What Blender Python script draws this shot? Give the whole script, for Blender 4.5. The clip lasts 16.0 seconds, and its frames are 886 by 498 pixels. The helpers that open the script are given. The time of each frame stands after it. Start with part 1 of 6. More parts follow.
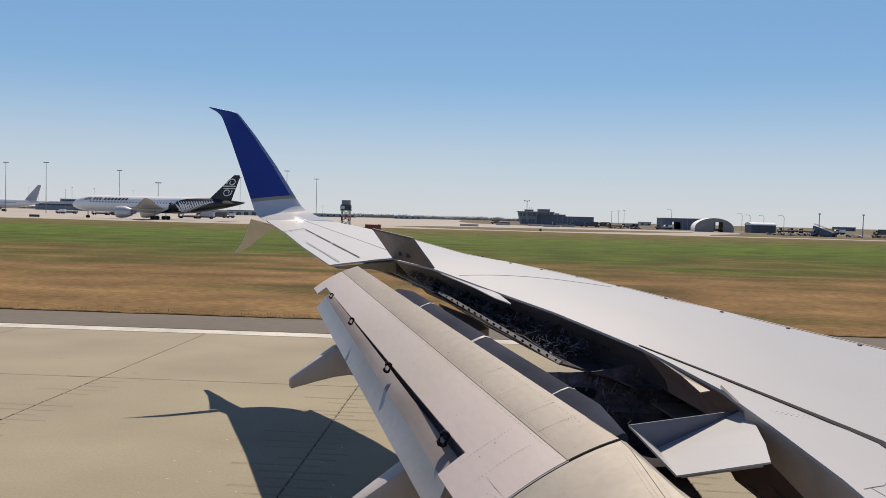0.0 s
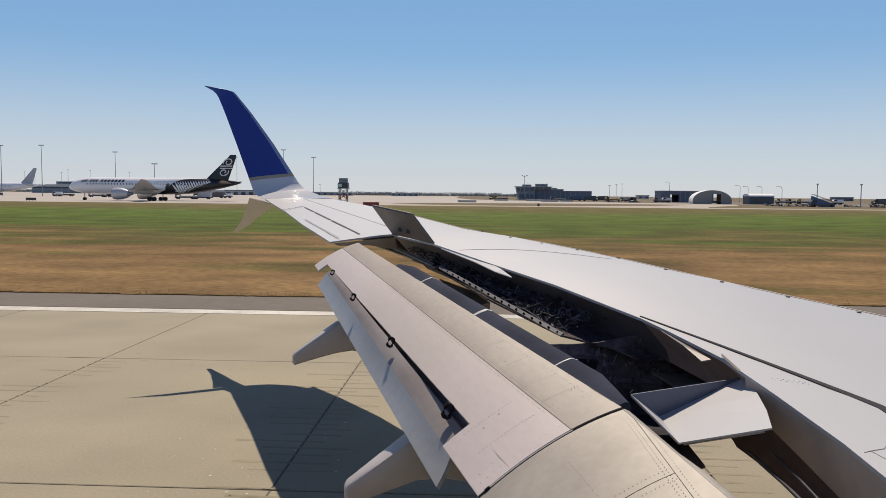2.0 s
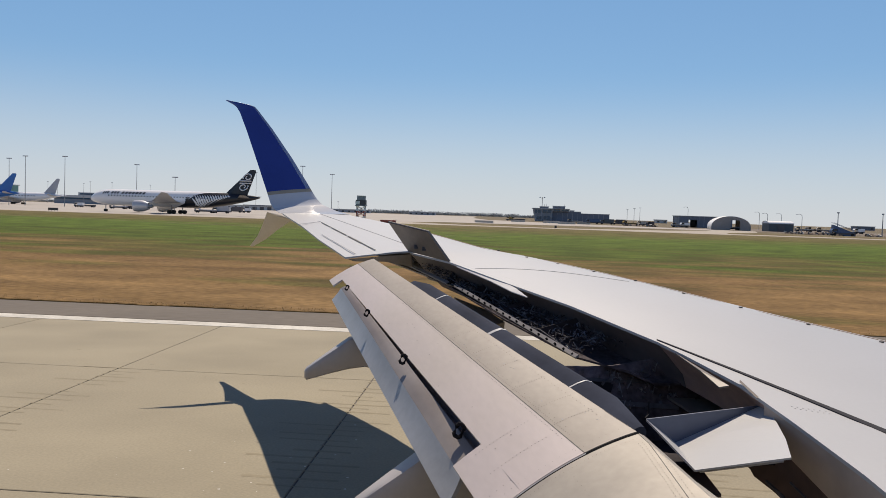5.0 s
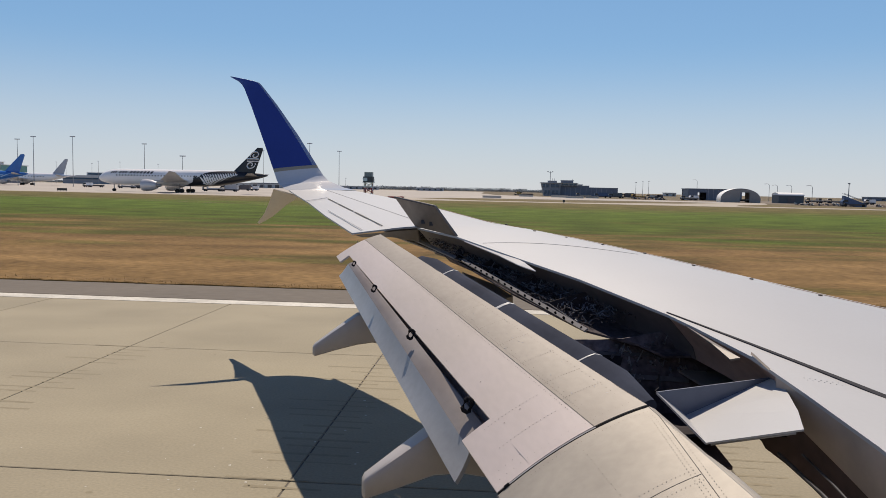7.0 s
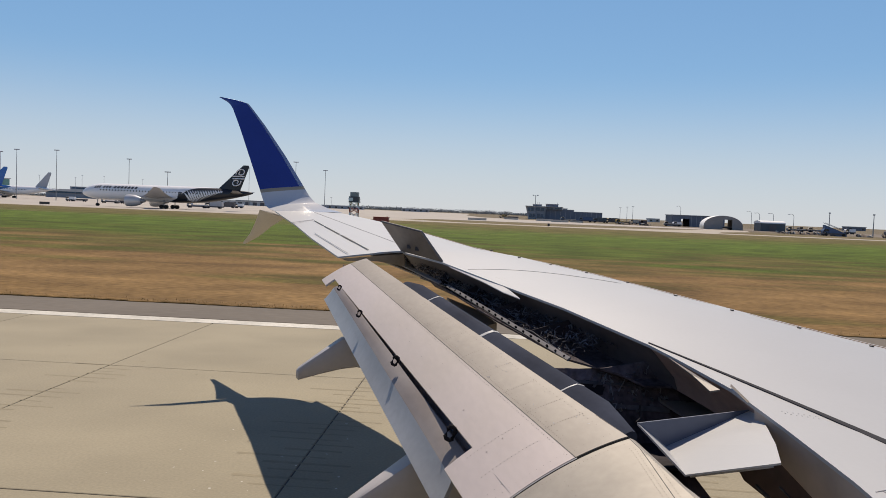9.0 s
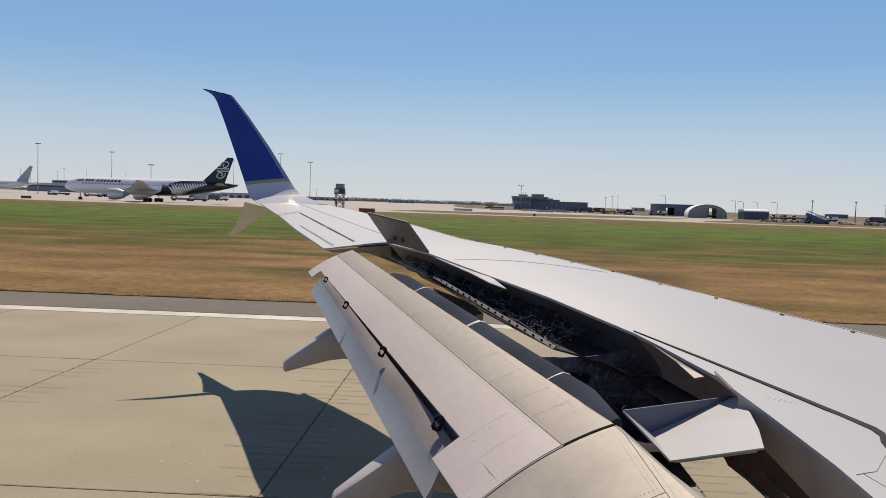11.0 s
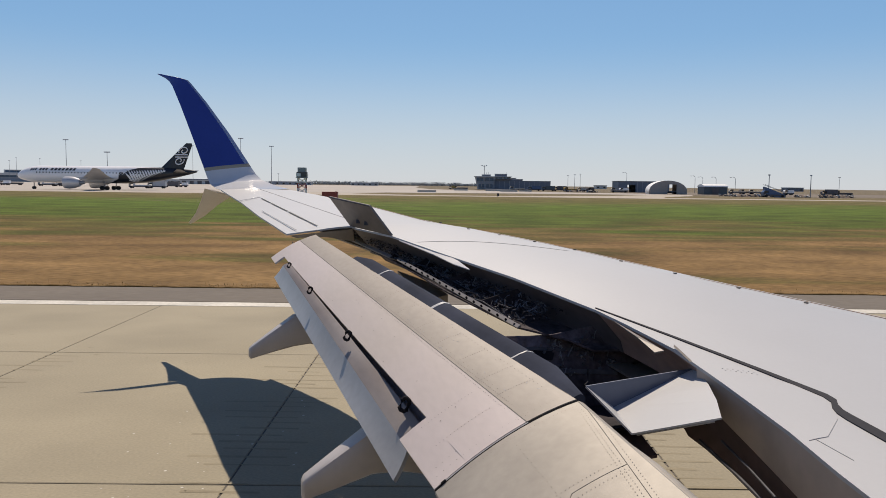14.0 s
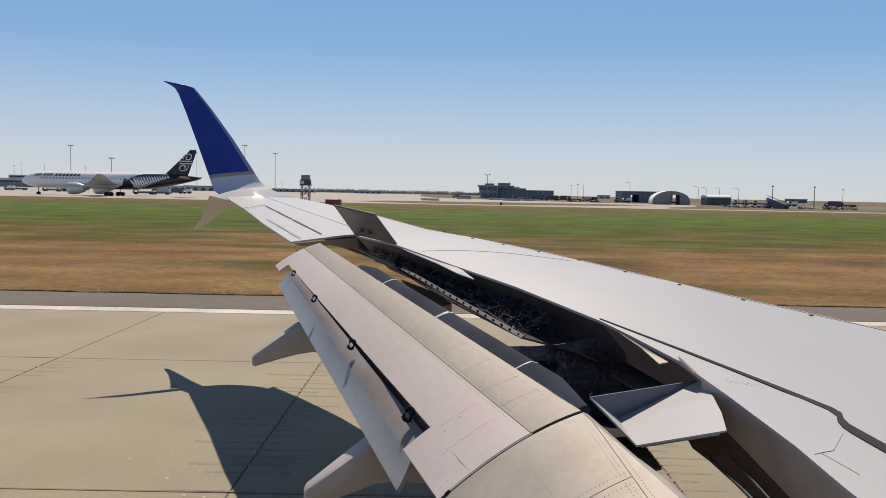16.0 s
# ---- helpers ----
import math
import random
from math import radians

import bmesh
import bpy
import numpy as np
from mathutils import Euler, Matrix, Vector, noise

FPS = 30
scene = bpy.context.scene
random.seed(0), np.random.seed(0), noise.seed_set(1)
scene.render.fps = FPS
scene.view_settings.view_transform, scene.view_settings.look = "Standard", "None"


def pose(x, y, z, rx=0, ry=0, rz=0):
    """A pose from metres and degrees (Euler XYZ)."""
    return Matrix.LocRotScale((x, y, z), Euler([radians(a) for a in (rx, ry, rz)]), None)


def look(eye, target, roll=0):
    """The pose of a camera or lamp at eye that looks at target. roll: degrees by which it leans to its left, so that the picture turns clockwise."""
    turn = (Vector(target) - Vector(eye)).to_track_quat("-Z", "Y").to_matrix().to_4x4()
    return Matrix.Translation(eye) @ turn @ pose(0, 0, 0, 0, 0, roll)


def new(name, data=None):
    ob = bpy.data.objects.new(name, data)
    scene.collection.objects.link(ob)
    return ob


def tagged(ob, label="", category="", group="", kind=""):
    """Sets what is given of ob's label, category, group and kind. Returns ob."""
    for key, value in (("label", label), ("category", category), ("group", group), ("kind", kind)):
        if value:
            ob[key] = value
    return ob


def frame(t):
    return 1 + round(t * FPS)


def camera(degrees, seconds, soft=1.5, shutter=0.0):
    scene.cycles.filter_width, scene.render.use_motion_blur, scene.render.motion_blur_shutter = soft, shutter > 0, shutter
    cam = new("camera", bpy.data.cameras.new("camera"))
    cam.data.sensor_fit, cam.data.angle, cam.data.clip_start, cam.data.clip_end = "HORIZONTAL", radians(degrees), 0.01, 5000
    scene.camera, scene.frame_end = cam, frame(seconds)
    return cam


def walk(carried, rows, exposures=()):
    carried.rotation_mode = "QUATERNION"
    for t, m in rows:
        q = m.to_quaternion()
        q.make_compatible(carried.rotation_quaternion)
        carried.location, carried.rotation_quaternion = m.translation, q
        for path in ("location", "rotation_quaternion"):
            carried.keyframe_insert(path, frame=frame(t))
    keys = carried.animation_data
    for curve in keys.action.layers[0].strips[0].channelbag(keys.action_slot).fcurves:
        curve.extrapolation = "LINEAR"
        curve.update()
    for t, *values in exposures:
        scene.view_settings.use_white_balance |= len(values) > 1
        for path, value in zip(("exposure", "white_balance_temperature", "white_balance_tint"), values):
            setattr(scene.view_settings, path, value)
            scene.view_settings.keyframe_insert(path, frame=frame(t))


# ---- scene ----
# Aircraft axes: x to the nose, y outboard, z up; the eye is at the cabin window.
cam = camera(60.0, 16.0, soft=0.45)
PATH = [
    (0, (-0.014, -0.008, 3.398), (3.722, 19.623, 2.580), 1.51),
    (0.5, (-0.049, -0.018, 3.362), (3.697, 19.595, 2.225), 0.77),
    (1, (-0.048, 0.001, 3.368), (3.812, 19.599, 2.359), 2.04),
    (1.5, (-0.042, 0.019, 3.371), (3.822, 19.604, 2.152), 1.73),
    (2, (-0.036, -0.018, 3.380), (3.745, 19.569, 1.954), 0.57),
    (2.5, (-0.032, 0.006, 3.365), (3.560, 19.634, 2.001), 1.40),
    (3, (-0.010, 0.020, 3.375), (3.431, 19.663, 1.861), 1.30),
    (3.5, (-0.016, 0.013, 3.400), (3.224, 19.733, 2.606), 2.44),
    (3.7, (-0.037, 0.007, 3.358), (3.380, 19.700, 2.640), 2.79),
    (6, (-0.012, 0.038, 3.359), (3.192, 19.720, 1.816), 1.14),
    (6.5, (-0.009, 0.042, 3.369), (3.174, 19.699, 1.500), 0.89),
    (7, (-0.001, 0.085, 3.342), (3.160, 19.772, 1.780), 1.23),
    (7.5, (-0.000, 0.080, 3.372), (3.034, 19.796, 1.929), 0.98),
    (8, (-0.001, 0.074, 3.363), (3.154, 19.789, 2.207), 1.95),
    (8.5, (-0.018, 0.052, 3.381), (3.352, 19.742, 2.398), 2.40),
    (9, (-0.023, 0.031, 3.397), (3.523, 19.689, 2.400), 2.38),
    (11.3, (-0.024, 0.014, 3.396), (3.884, 19.587, 2.120), 1.93),
    (11.5, (-0.001, 0.033, 3.383), (3.705, 19.642, 2.070), 1.88),
    (12, (-0.025, 0.000, 3.397), (3.942, 19.567, 2.202), 1.95),
    (12.5, (-0.016, 0.004, 3.397), (4.140, 19.522, 2.068), 1.46),
    (13, (-0.031, -0.012, 3.420), (4.401, 19.444, 2.068), 0.85),
    (13.5, (-0.031, -0.013, 3.409), (4.435, 19.428, 1.953), 1.26),
    (14, (-0.013, -0.017, 3.407), (4.786, 19.325, 1.726), 0.71),
    (14.5, (-0.024, -0.029, 3.440), (4.909, 19.271, 1.654), 0.44),
    (15, (-0.038, -0.024, 3.416), (4.885, 19.299, 1.871), 1.07),
    (15.5, (-0.024, -0.030, 3.419), (4.912, 19.295, 1.941), 0.56),
    (16, (-0.031, -0.016, 3.415), (4.700, 19.361, 1.954), 1.17),
]
walk(cam, [(t, look(eye, target, roll)) for t, eye, target, roll in PATH], exposures=[(0.0, 0.0, 7000, 12), (16.0, 0.0, 7000, 12)])

# ---- light ----
SUN_DIR = Vector((0.16, 0.63, 1.0)).normalized()
world = bpy.data.worlds.new("world")
scene.world = world
world.use_nodes = True
wn = world.node_tree
sky = wn.nodes.new("ShaderNodeTexSky")
sky.sky_type = "NISHITA"
sky.sun_disc = False
sky.sun_elevation = math.asin(SUN_DIR.z)
sky.sun_rotation = math.atan2(SUN_DIR.x, SUN_DIR.y)
sky.air_density, sky.dust_density, sky.ozone_density = 1.0, 0.25, 1.6
sky.altitude = 2200.0
wn.nodes["Background"].inputs["Strength"].default_value = 0.1
cast = wn.nodes.new("ShaderNodeMix")
cast.data_type, cast.blend_type = "RGBA", "MULTIPLY"
cast.inputs["Factor"].default_value = 1.0
cast.inputs["B"].default_value = (0.555, 0.535, 0.385, 1.0)
haze = wn.nodes.new("ShaderNodeMix")
haze.data_type, haze.blend_type = "RGBA", "ADD"
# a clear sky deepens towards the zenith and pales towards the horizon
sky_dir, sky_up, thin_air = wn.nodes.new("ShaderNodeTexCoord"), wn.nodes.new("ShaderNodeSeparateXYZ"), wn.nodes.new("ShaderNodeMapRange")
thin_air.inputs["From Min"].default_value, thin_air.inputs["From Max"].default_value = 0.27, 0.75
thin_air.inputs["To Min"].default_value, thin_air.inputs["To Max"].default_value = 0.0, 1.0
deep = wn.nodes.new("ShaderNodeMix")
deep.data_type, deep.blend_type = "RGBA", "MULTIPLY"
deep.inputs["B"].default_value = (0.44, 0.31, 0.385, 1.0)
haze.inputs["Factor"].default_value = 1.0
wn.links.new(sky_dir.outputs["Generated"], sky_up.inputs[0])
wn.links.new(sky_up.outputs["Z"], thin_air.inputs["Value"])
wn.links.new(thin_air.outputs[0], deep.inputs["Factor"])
haze.inputs["B"].default_value = (0.65, 1.95, 4.62, 1.0)
wn.links.new(sky.outputs[0], cast.inputs["A"])
wn.links.new(cast.outputs["Result"], haze.inputs["A"])
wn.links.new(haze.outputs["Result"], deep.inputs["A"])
low_air, pale = wn.nodes.new("ShaderNodeMapRange"), wn.nodes.new("ShaderNodeMix")
low_air.interpolation_type = "SMOOTHSTEP"
low_air.inputs["From Min"].default_value, low_air.inputs["From Max"].default_value = 0.0, 0.19
low_air.inputs["To Min"].default_value, low_air.inputs["To Max"].default_value = 0.70, 0.0
pale.data_type = "RGBA"
pale.inputs["B"].default_value = (5.92, 6.28, 6.95, 1.0)
wn.links.new(sky_up.outputs["Z"], low_air.inputs["Value"])
wn.links.new(low_air.outputs[0], pale.inputs["Factor"])
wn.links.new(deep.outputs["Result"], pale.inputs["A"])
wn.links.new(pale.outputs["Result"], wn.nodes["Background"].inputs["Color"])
sun_data = bpy.data.lights.new("sun", "SUN")
sun_data.energy, sun_data.angle, sun_data.color = 4.7, radians(0.5), (1.0, 0.908, 0.793)
sun = new("sun", sun_data)
sun.matrix_world = look(tuple(SUN_DIR * 60), (0, 0, 0))


# ---- materials ----
def material(name, base, rough=0.6, metal=0.0, grain=0.06, scale=8.0, stain=0.12, stain_scale=0.7, bump=0.0, tint=None, stretch=(1, 1, 1), coat=0.0, per_object=0.0, gloss=0.5):
    """A painted or mineral surface: base colour with fine grain and broad stains at real-world size."""
    m = bpy.data.materials.new(name)
    m.use_nodes = True
    n, l = m.node_tree.nodes, m.node_tree.links
    bsdf = n["Principled BSDF"]
    geo = n.new("ShaderNodeNewGeometry")
    mapping = n.new("ShaderNodeMapping")
    mapping.inputs["Scale"].default_value = stretch
    l.new(geo.outputs["Position"], mapping.inputs["Vector"])
    fine, broad = n.new("ShaderNodeTexNoise"), n.new("ShaderNodeTexNoise")
    fine.inputs["Scale"].default_value, broad.inputs["Scale"].default_value = scale, stain_scale
    fine.inputs["Detail"].default_value, broad.inputs["Detail"].default_value = 6.0, 4.0
    for tex in (fine, broad):
        l.new(mapping.outputs[0], tex.inputs["Vector"])
    ramp = n.new("ShaderNodeMapRange")
    ramp.inputs["From Min"].default_value, ramp.inputs["From Max"].default_value = 0.3, 0.7
    ramp.inputs["To Min"].default_value, ramp.inputs["To Max"].default_value = 1 - grain, 1 + grain
    l.new(fine.outputs[0], ramp.inputs["Value"])
    ramp2 = n.new("ShaderNodeMapRange")
    ramp2.inputs["From Min"].default_value, ramp2.inputs["From Max"].default_value = 0.35, 0.68
    l.new(broad.outputs[0], ramp2.inputs["Value"])
    mix = n.new("ShaderNodeMix")
    mix.data_type = "RGBA"
    dark = tint or tuple(c * (1 - stain) for c in base)
    mix.inputs["A"].default_value, mix.inputs["B"].default_value = (*base, 1), (*dark, 1)
    l.new(ramp2.outputs[0], mix.inputs["Factor"])
    scaled = n.new("ShaderNodeVectorMath")
    scaled.operation = "SCALE"
    l.new(mix.outputs["Result"], scaled.inputs[0])
    last = ramp.outputs[0]
    if per_object:
        info, vary, times = n.new("ShaderNodeObjectInfo"), n.new("ShaderNodeMapRange"), n.new("ShaderNodeMath")
        vary.inputs["To Min"].default_value, vary.inputs["To Max"].default_value = 1 - per_object, 1 + per_object
        times.operation = "MULTIPLY"
        l.new(info.outputs["Random"], vary.inputs["Value"])
        l.new(last, times.inputs[0])
        l.new(vary.outputs[0], times.inputs[1])
        last = times.outputs[0]
    l.new(last, scaled.inputs["Scale"])
    l.new(scaled.outputs[0], bsdf.inputs["Base Color"])
    bsdf.inputs["Roughness"].default_value, bsdf.inputs["Metallic"].default_value = rough, metal
    bsdf.inputs["Coat Weight"].default_value, bsdf.inputs["Specular IOR Level"].default_value = coat, gloss
    if bump:
        b = n.new("ShaderNodeBump")
        b.inputs["Strength"].default_value, b.inputs["Distance"].default_value = bump, 0.02
        l.new(fine.outputs[0], b.inputs["Height"])
        l.new(b.outputs[0], bsdf.inputs["Normal"])
    return m


WING_WHITE = material("wing_white_paint", (0.455, 0.462, 0.468), 0.42, 0.0, 0.012, 30, 0.05, 0.6)
FLAP_GREY = material("flap_grey_paint", (0.575, 0.512, 0.490), 0.46, 0.0, 0.03, 26, 0.15, 1.2, tint=(0.53, 0.475, 0.425), stretch=(1, 0.3, 1))
FLAP_BEIGE = material("flap_beige_paint", (0.375, 0.336, 0.288), 0.55, 0.0, 0.05, 22, 0.28, 1.6, tint=(0.30, 0.268, 0.23), stretch=(1, 0.6, 1), gloss=0.4)
AFT_FLAP = material("aft_flap_paint", (0.368, 0.382, 0.398), 0.40, 0.0, 0.05, 18, 0.22, 1.3, tint=(0.315, 0.318, 0.32))
BARE_METAL = material("worn_aluminium", (0.385, 0.354, 0.306), 0.56, 0.1, 0.05, 18, 0.26, 1.7, gloss=0.4)
# dark blue base paints in the wing's shade on the flap nose
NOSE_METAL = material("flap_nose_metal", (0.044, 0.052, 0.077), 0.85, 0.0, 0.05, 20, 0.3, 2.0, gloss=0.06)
# dark metal, its base lowered to carry shade on the bay's parts
DARK_METAL = material("grimy_dark_metal", (0.092, 0.096, 0.112), 0.7, 0.0, 0.25, 14, 0.5, 2.5, gloss=0.3)
COVE_BROWN = material("cove_brown_paint", (0.20, 0.172, 0.185), 0.6, 0.0, 0.12, 10, 0.35, 1.6)
UNDER_GREY = material("spoiler_underside_paint", (0.24, 0.205, 0.18), 0.5, 0.0, 0.05, 12, 0.25, 1.8)
PIPE_METAL = material("pipe_steel", (0.21, 0.22, 0.245), 0.45, 0.3, 0.1, 16, 0.3, 3.0)
# blue-grey that paints in the shadow across the white panel
PANEL_SHADE = material("blue_grey_primer", (0.105, 0.130, 0.190), 0.55, 0.0, 0.04, 12, 0.15, 1.5)
SEAL_GREY = material("dark_grey_seal", (0.040, 0.041, 0.048), 0.8, 0.0, 0.1, 30, 0.2, 3.0, gloss=0.15)
EDGE_BROWN = material("brown_edge_sealant", (0.26, 0.165, 0.11), 0.6, 0.0, 0.1, 20, 0.2, 3.0)
RAIL_GREY = material("pale_rail_alloy", (0.235, 0.225, 0.225), 0.5, 0.1, 0.1, 16, 0.35, 2.0)
RUBBER = material("black_seal_rubber", (0.014, 0.014, 0.018), 0.8, 0.0, 0.1, 30, 0.2, 3.0, gloss=0.15)
HOLE = material("unlit_hole_black", (0.006, 0.006, 0.007), 1.0, 0.0, 0.1, 20, 0.2, 3.0, gloss=0.1)
RIVET = material("rivet_dirt", (0.20, 0.178, 0.155), 0.7, 0.0, 0.1, 20, 0.2, 3.0)
# dark base stands in for the shade inside the flap bay
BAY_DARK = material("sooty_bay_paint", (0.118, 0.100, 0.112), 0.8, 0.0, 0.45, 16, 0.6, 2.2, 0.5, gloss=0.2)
AFT_TAN = material("sooty_tan_flap_paint", (0.29, 0.267, 0.255), 0.48, 0.0, 0.06, 16, 0.3, 1.1, tint=(0.17, 0.14, 0.125), stretch=(1, 0.5, 1))
WALL_TAN = material("dirty_tan_primer", (0.36, 0.29, 0.215), 0.6, 0.0, 0.1, 10, 0.4, 2.4)
# near-black base paints in the shade that the spoilers would cast
BAY_SHADE = material("black_grease_on_metal", (0.045, 0.039, 0.045), 0.8, 0.0, 0.35, 9, 0.6, 2.2, gloss=0.15)
SPOILER_TAN = material("spoiler_edge_tan_paint", (0.19, 0.160, 0.137), 0.5, 0.0, 0.08, 14, 0.35, 2.6)
SEAM = material("panel_seam_dirt", (0.09, 0.085, 0.08), 0.7, 0.0, 0.1, 20, 0.2, 3.0)
FAINT_GREY = material("faint_stencil_paint", (0.40, 0.40, 0.415), 0.5, 0.0, 0.1, 20, 0.2, 3.0)
LINE_GREY = material("grey_seam_paint", (0.36, 0.36, 0.38), 0.6, 0.0, 0.1, 20, 0.2, 3.0)
WING_BLUE = material("deep_blue_gloss_paint", (0.023, 0.050, 0.265), 0.25, 0.0, 0.03, 20, 0.1, 1.0, coat=0.5)
TIP_EDGE = material("polished_leading_edge", (0.55, 0.60, 0.68), 0.22, 0.8, 0.02, 20, 0.06, 1.0)
TIP_WHITE = material("glossy_white_tip_paint", (0.60, 0.605, 0.61), 0.16, 0.0, 0.01, 30, 0.05, 0.6, coat=0.6)
STRIPE = material("pale_gold_stripe", (0.42, 0.36, 0.27), 0.4, 0.2, 0.03, 20, 0.1, 1.0)
TIP_GREY = material("winglet_grey_paint", (0.56, 0.58, 0.62), 0.35, 0.0, 0.02, 20, 0.06, 1.0)
STRAKE_TAN = material("strake_tan_paint", (0.55, 0.51, 0.45), 0.45, 0.0, 0.03, 20, 0.1, 1.5)

CONCRETE = material("runway_concrete", (0.300, 0.264, 0.186), 0.9, 0.0, 0.10, 34.0, 0.17, 0.4, 0.08, stretch=(0.75, 1, 1), per_object=0.035)
JOINT = material("joint_sealant", (0.13, 0.115, 0.095), 0.9, 0.0, 0.2, 8, 0.3, 0.8)
ASPHALT = material("shoulder_asphalt", (0.145, 0.124, 0.10), 0.95, 0.0, 0.12, 6, 0.15, 0.3, 0.2, stretch=(0.4, 1, 1))
LINE_WHITE = material("worn_white_line_paint", (0.58, 0.555, 0.49), 0.8, 0.0, 0.14, 9, 0.28, 0.9)
APRON = material("far_apron_concrete", (0.40, 0.365, 0.325), 0.95, 0.0, 0.08, 0.6, 0.14, 0.02)
TAXI = material("taxiway_concrete", (0.385, 0.34, 0.28), 0.95, 0.0, 0.06, 0.8, 0.10, 0.03)
DIRT = material("bare_dirt", (0.175, 0.142, 0.108), 0.98, 0.0, 0.2, 0.4, 0.25, 0.03)


def grass_material():
    """Mown airfield grass: dry by the runway, greener further out, in streaks along the mowing."""
    m = bpy.data.materials.new("mown_airfield_grass")
    m.use_nodes = True
    n, l = m.node_tree.nodes, m.node_tree.links
    bsdf = n["Principled BSDF"]
    bsdf.inputs["Roughness"].default_value = 0.95
    bsdf.inputs["Specular IOR Level"].default_value = 0.1
    geo = n.new("ShaderNodeNewGeometry")
    turn = n.new("ShaderNodeVectorRotate")
    turn.rotation_type = "Z_AXIS"
    turn.inputs["Angle"].default_value = radians(RUNWAY_TURN)
    l.new(geo.outputs["Position"], turn.inputs["Vector"])
    sep = n.new("ShaderNodeSeparateXYZ")
    l.new(turn.outputs[0], sep.inputs[0])

    def tex(scale, stretch, detail=6.0):
        mp, t = n.new("ShaderNodeMapping"), n.new("ShaderNodeTexNoise")
        mp.inputs["Scale"].default_value = stretch
        t.inputs["Scale"].default_value, t.inputs["Detail"].default_value = scale, detail
        l.new(turn.outputs[0], mp.inputs[0])
        l.new(mp.outputs[0], t.inputs["Vector"])
        return t.outputs[0]

    def math_node(op, a, b):
        k = n.new("ShaderNodeMath")
        k.operation = op
        for i, v in enumerate((a, b)):
            if isinstance(v, (int, float)):
                k.inputs[i].default_value = v
            else:
                l.new(v, k.inputs[i])
        return k.outputs[0]

    streak = tex(0.20, (0.30, 1, 1))
    patch = tex(0.05, (0.35, 1, 1), 4.0)
    fine = tex(5.0, (0.5, 1, 1), 10.0)
    wobble = math_node("MULTIPLY", math_node("SUBTRACT", streak, 0.5), 95.0)
    wobble2 = math_node("MULTIPLY", math_node("SUBTRACT", patch, 0.5), 75.0)
    reach = math_node("ADD", math_node("ADD", sep.outputs["Y"], wobble), wobble2)
    ramp = n.new("ShaderNodeValToRGB")
    far = n.new("ShaderNodeMapRange")
    far.inputs["From Min"].default_value, far.inputs["From Max"].default_value = 20.0, 320.0
    l.new(reach, far.inputs["Value"])
    l.new(far.outputs[0], ramp.inputs[0])
    stops = ((0.0, (0.190, 0.119, 0.051)), (0.07, (0.170, 0.105, 0.043)), (0.12, (0.098, 0.080, 0.024)), (0.19, (0.066, 0.089, 0.013)), (0.36, (0.079, 0.118, 0.018)), (0.50, (0.108, 0.094, 0.031)), (0.72, (0.145, 0.118, 0.057)), (1.0, (0.155, 0.13, 0.09)))
    ramp.color_ramp.elements[0].position, ramp.color_ramp.elements[0].color = stops[0][0], (*stops[0][1], 1)
    ramp.color_ramp.elements[1].position, ramp.color_ramp.elements[1].color = stops[-1][0], (*stops[-1][1], 1)
    for at, colour in stops[1:-1]:
        ramp.color_ramp.elements.new(at).color = (*colour, 1)
    grain = n.new("ShaderNodeMapRange")
    grain.inputs["From Min"].default_value, grain.inputs["From Max"].default_value = 0.3, 0.7
    grain.inputs["To Min"].default_value, grain.inputs["To Max"].default_value = 0.70, 1.32
    l.new(fine, grain.inputs["Value"])
    thin = n.new("ShaderNodeMapRange")
    thin.inputs["From Min"].default_value, thin.inputs["From Max"].default_value = 0.3, 0.7
    thin.inputs["To Min"].default_value, thin.inputs["To Max"].default_value = 0.70, 1.32
    l.new(tex(0.20, (0.9, 1, 1), 7.0), thin.inputs["Value"])
    scaled = n.new("ShaderNodeVectorMath")
    scaled.operation = "SCALE"
    l.new(ramp.outputs[0], scaled.inputs[0])
    mown = n.new("ShaderNodeMapRange")
    mown.inputs["From Min"].default_value, mown.inputs["From Max"].default_value = 0.32, 0.68
    mown.inputs["To Min"].default_value, mown.inputs["To Max"].default_value = 0.80, 1.18
    l.new(tex(0.36, (0.42, 1, 1), 9.0), mown.inputs["Value"])
    l.new(math_node("MULTIPLY", math_node("MULTIPLY", grain.outputs[0], thin.outputs[0]), mown.outputs[0]), scaled.inputs["Scale"])
    l.new(scaled.outputs[0], bsdf.inputs["Base Color"])
    b = n.new("ShaderNodeBump")
    b.inputs["Strength"].default_value, b.inputs["Distance"].default_value = 0.6, 0.06
    l.new(fine, b.inputs["Height"])
    l.new(b.outputs[0], bsdf.inputs["Normal"])
    return m


RUNWAY_TURN = 13.5  # degrees between the runway's axis and the wing's axes
GRASS = grass_material()
RW = Matrix.Rotation(radians(-RUNWAY_TURN), 4, "Z")


def field(a, b, z=0.0):
    """The airfield's own axes: a along the runway, b across it and outward."""
    return RW @ Vector((a, b, z))


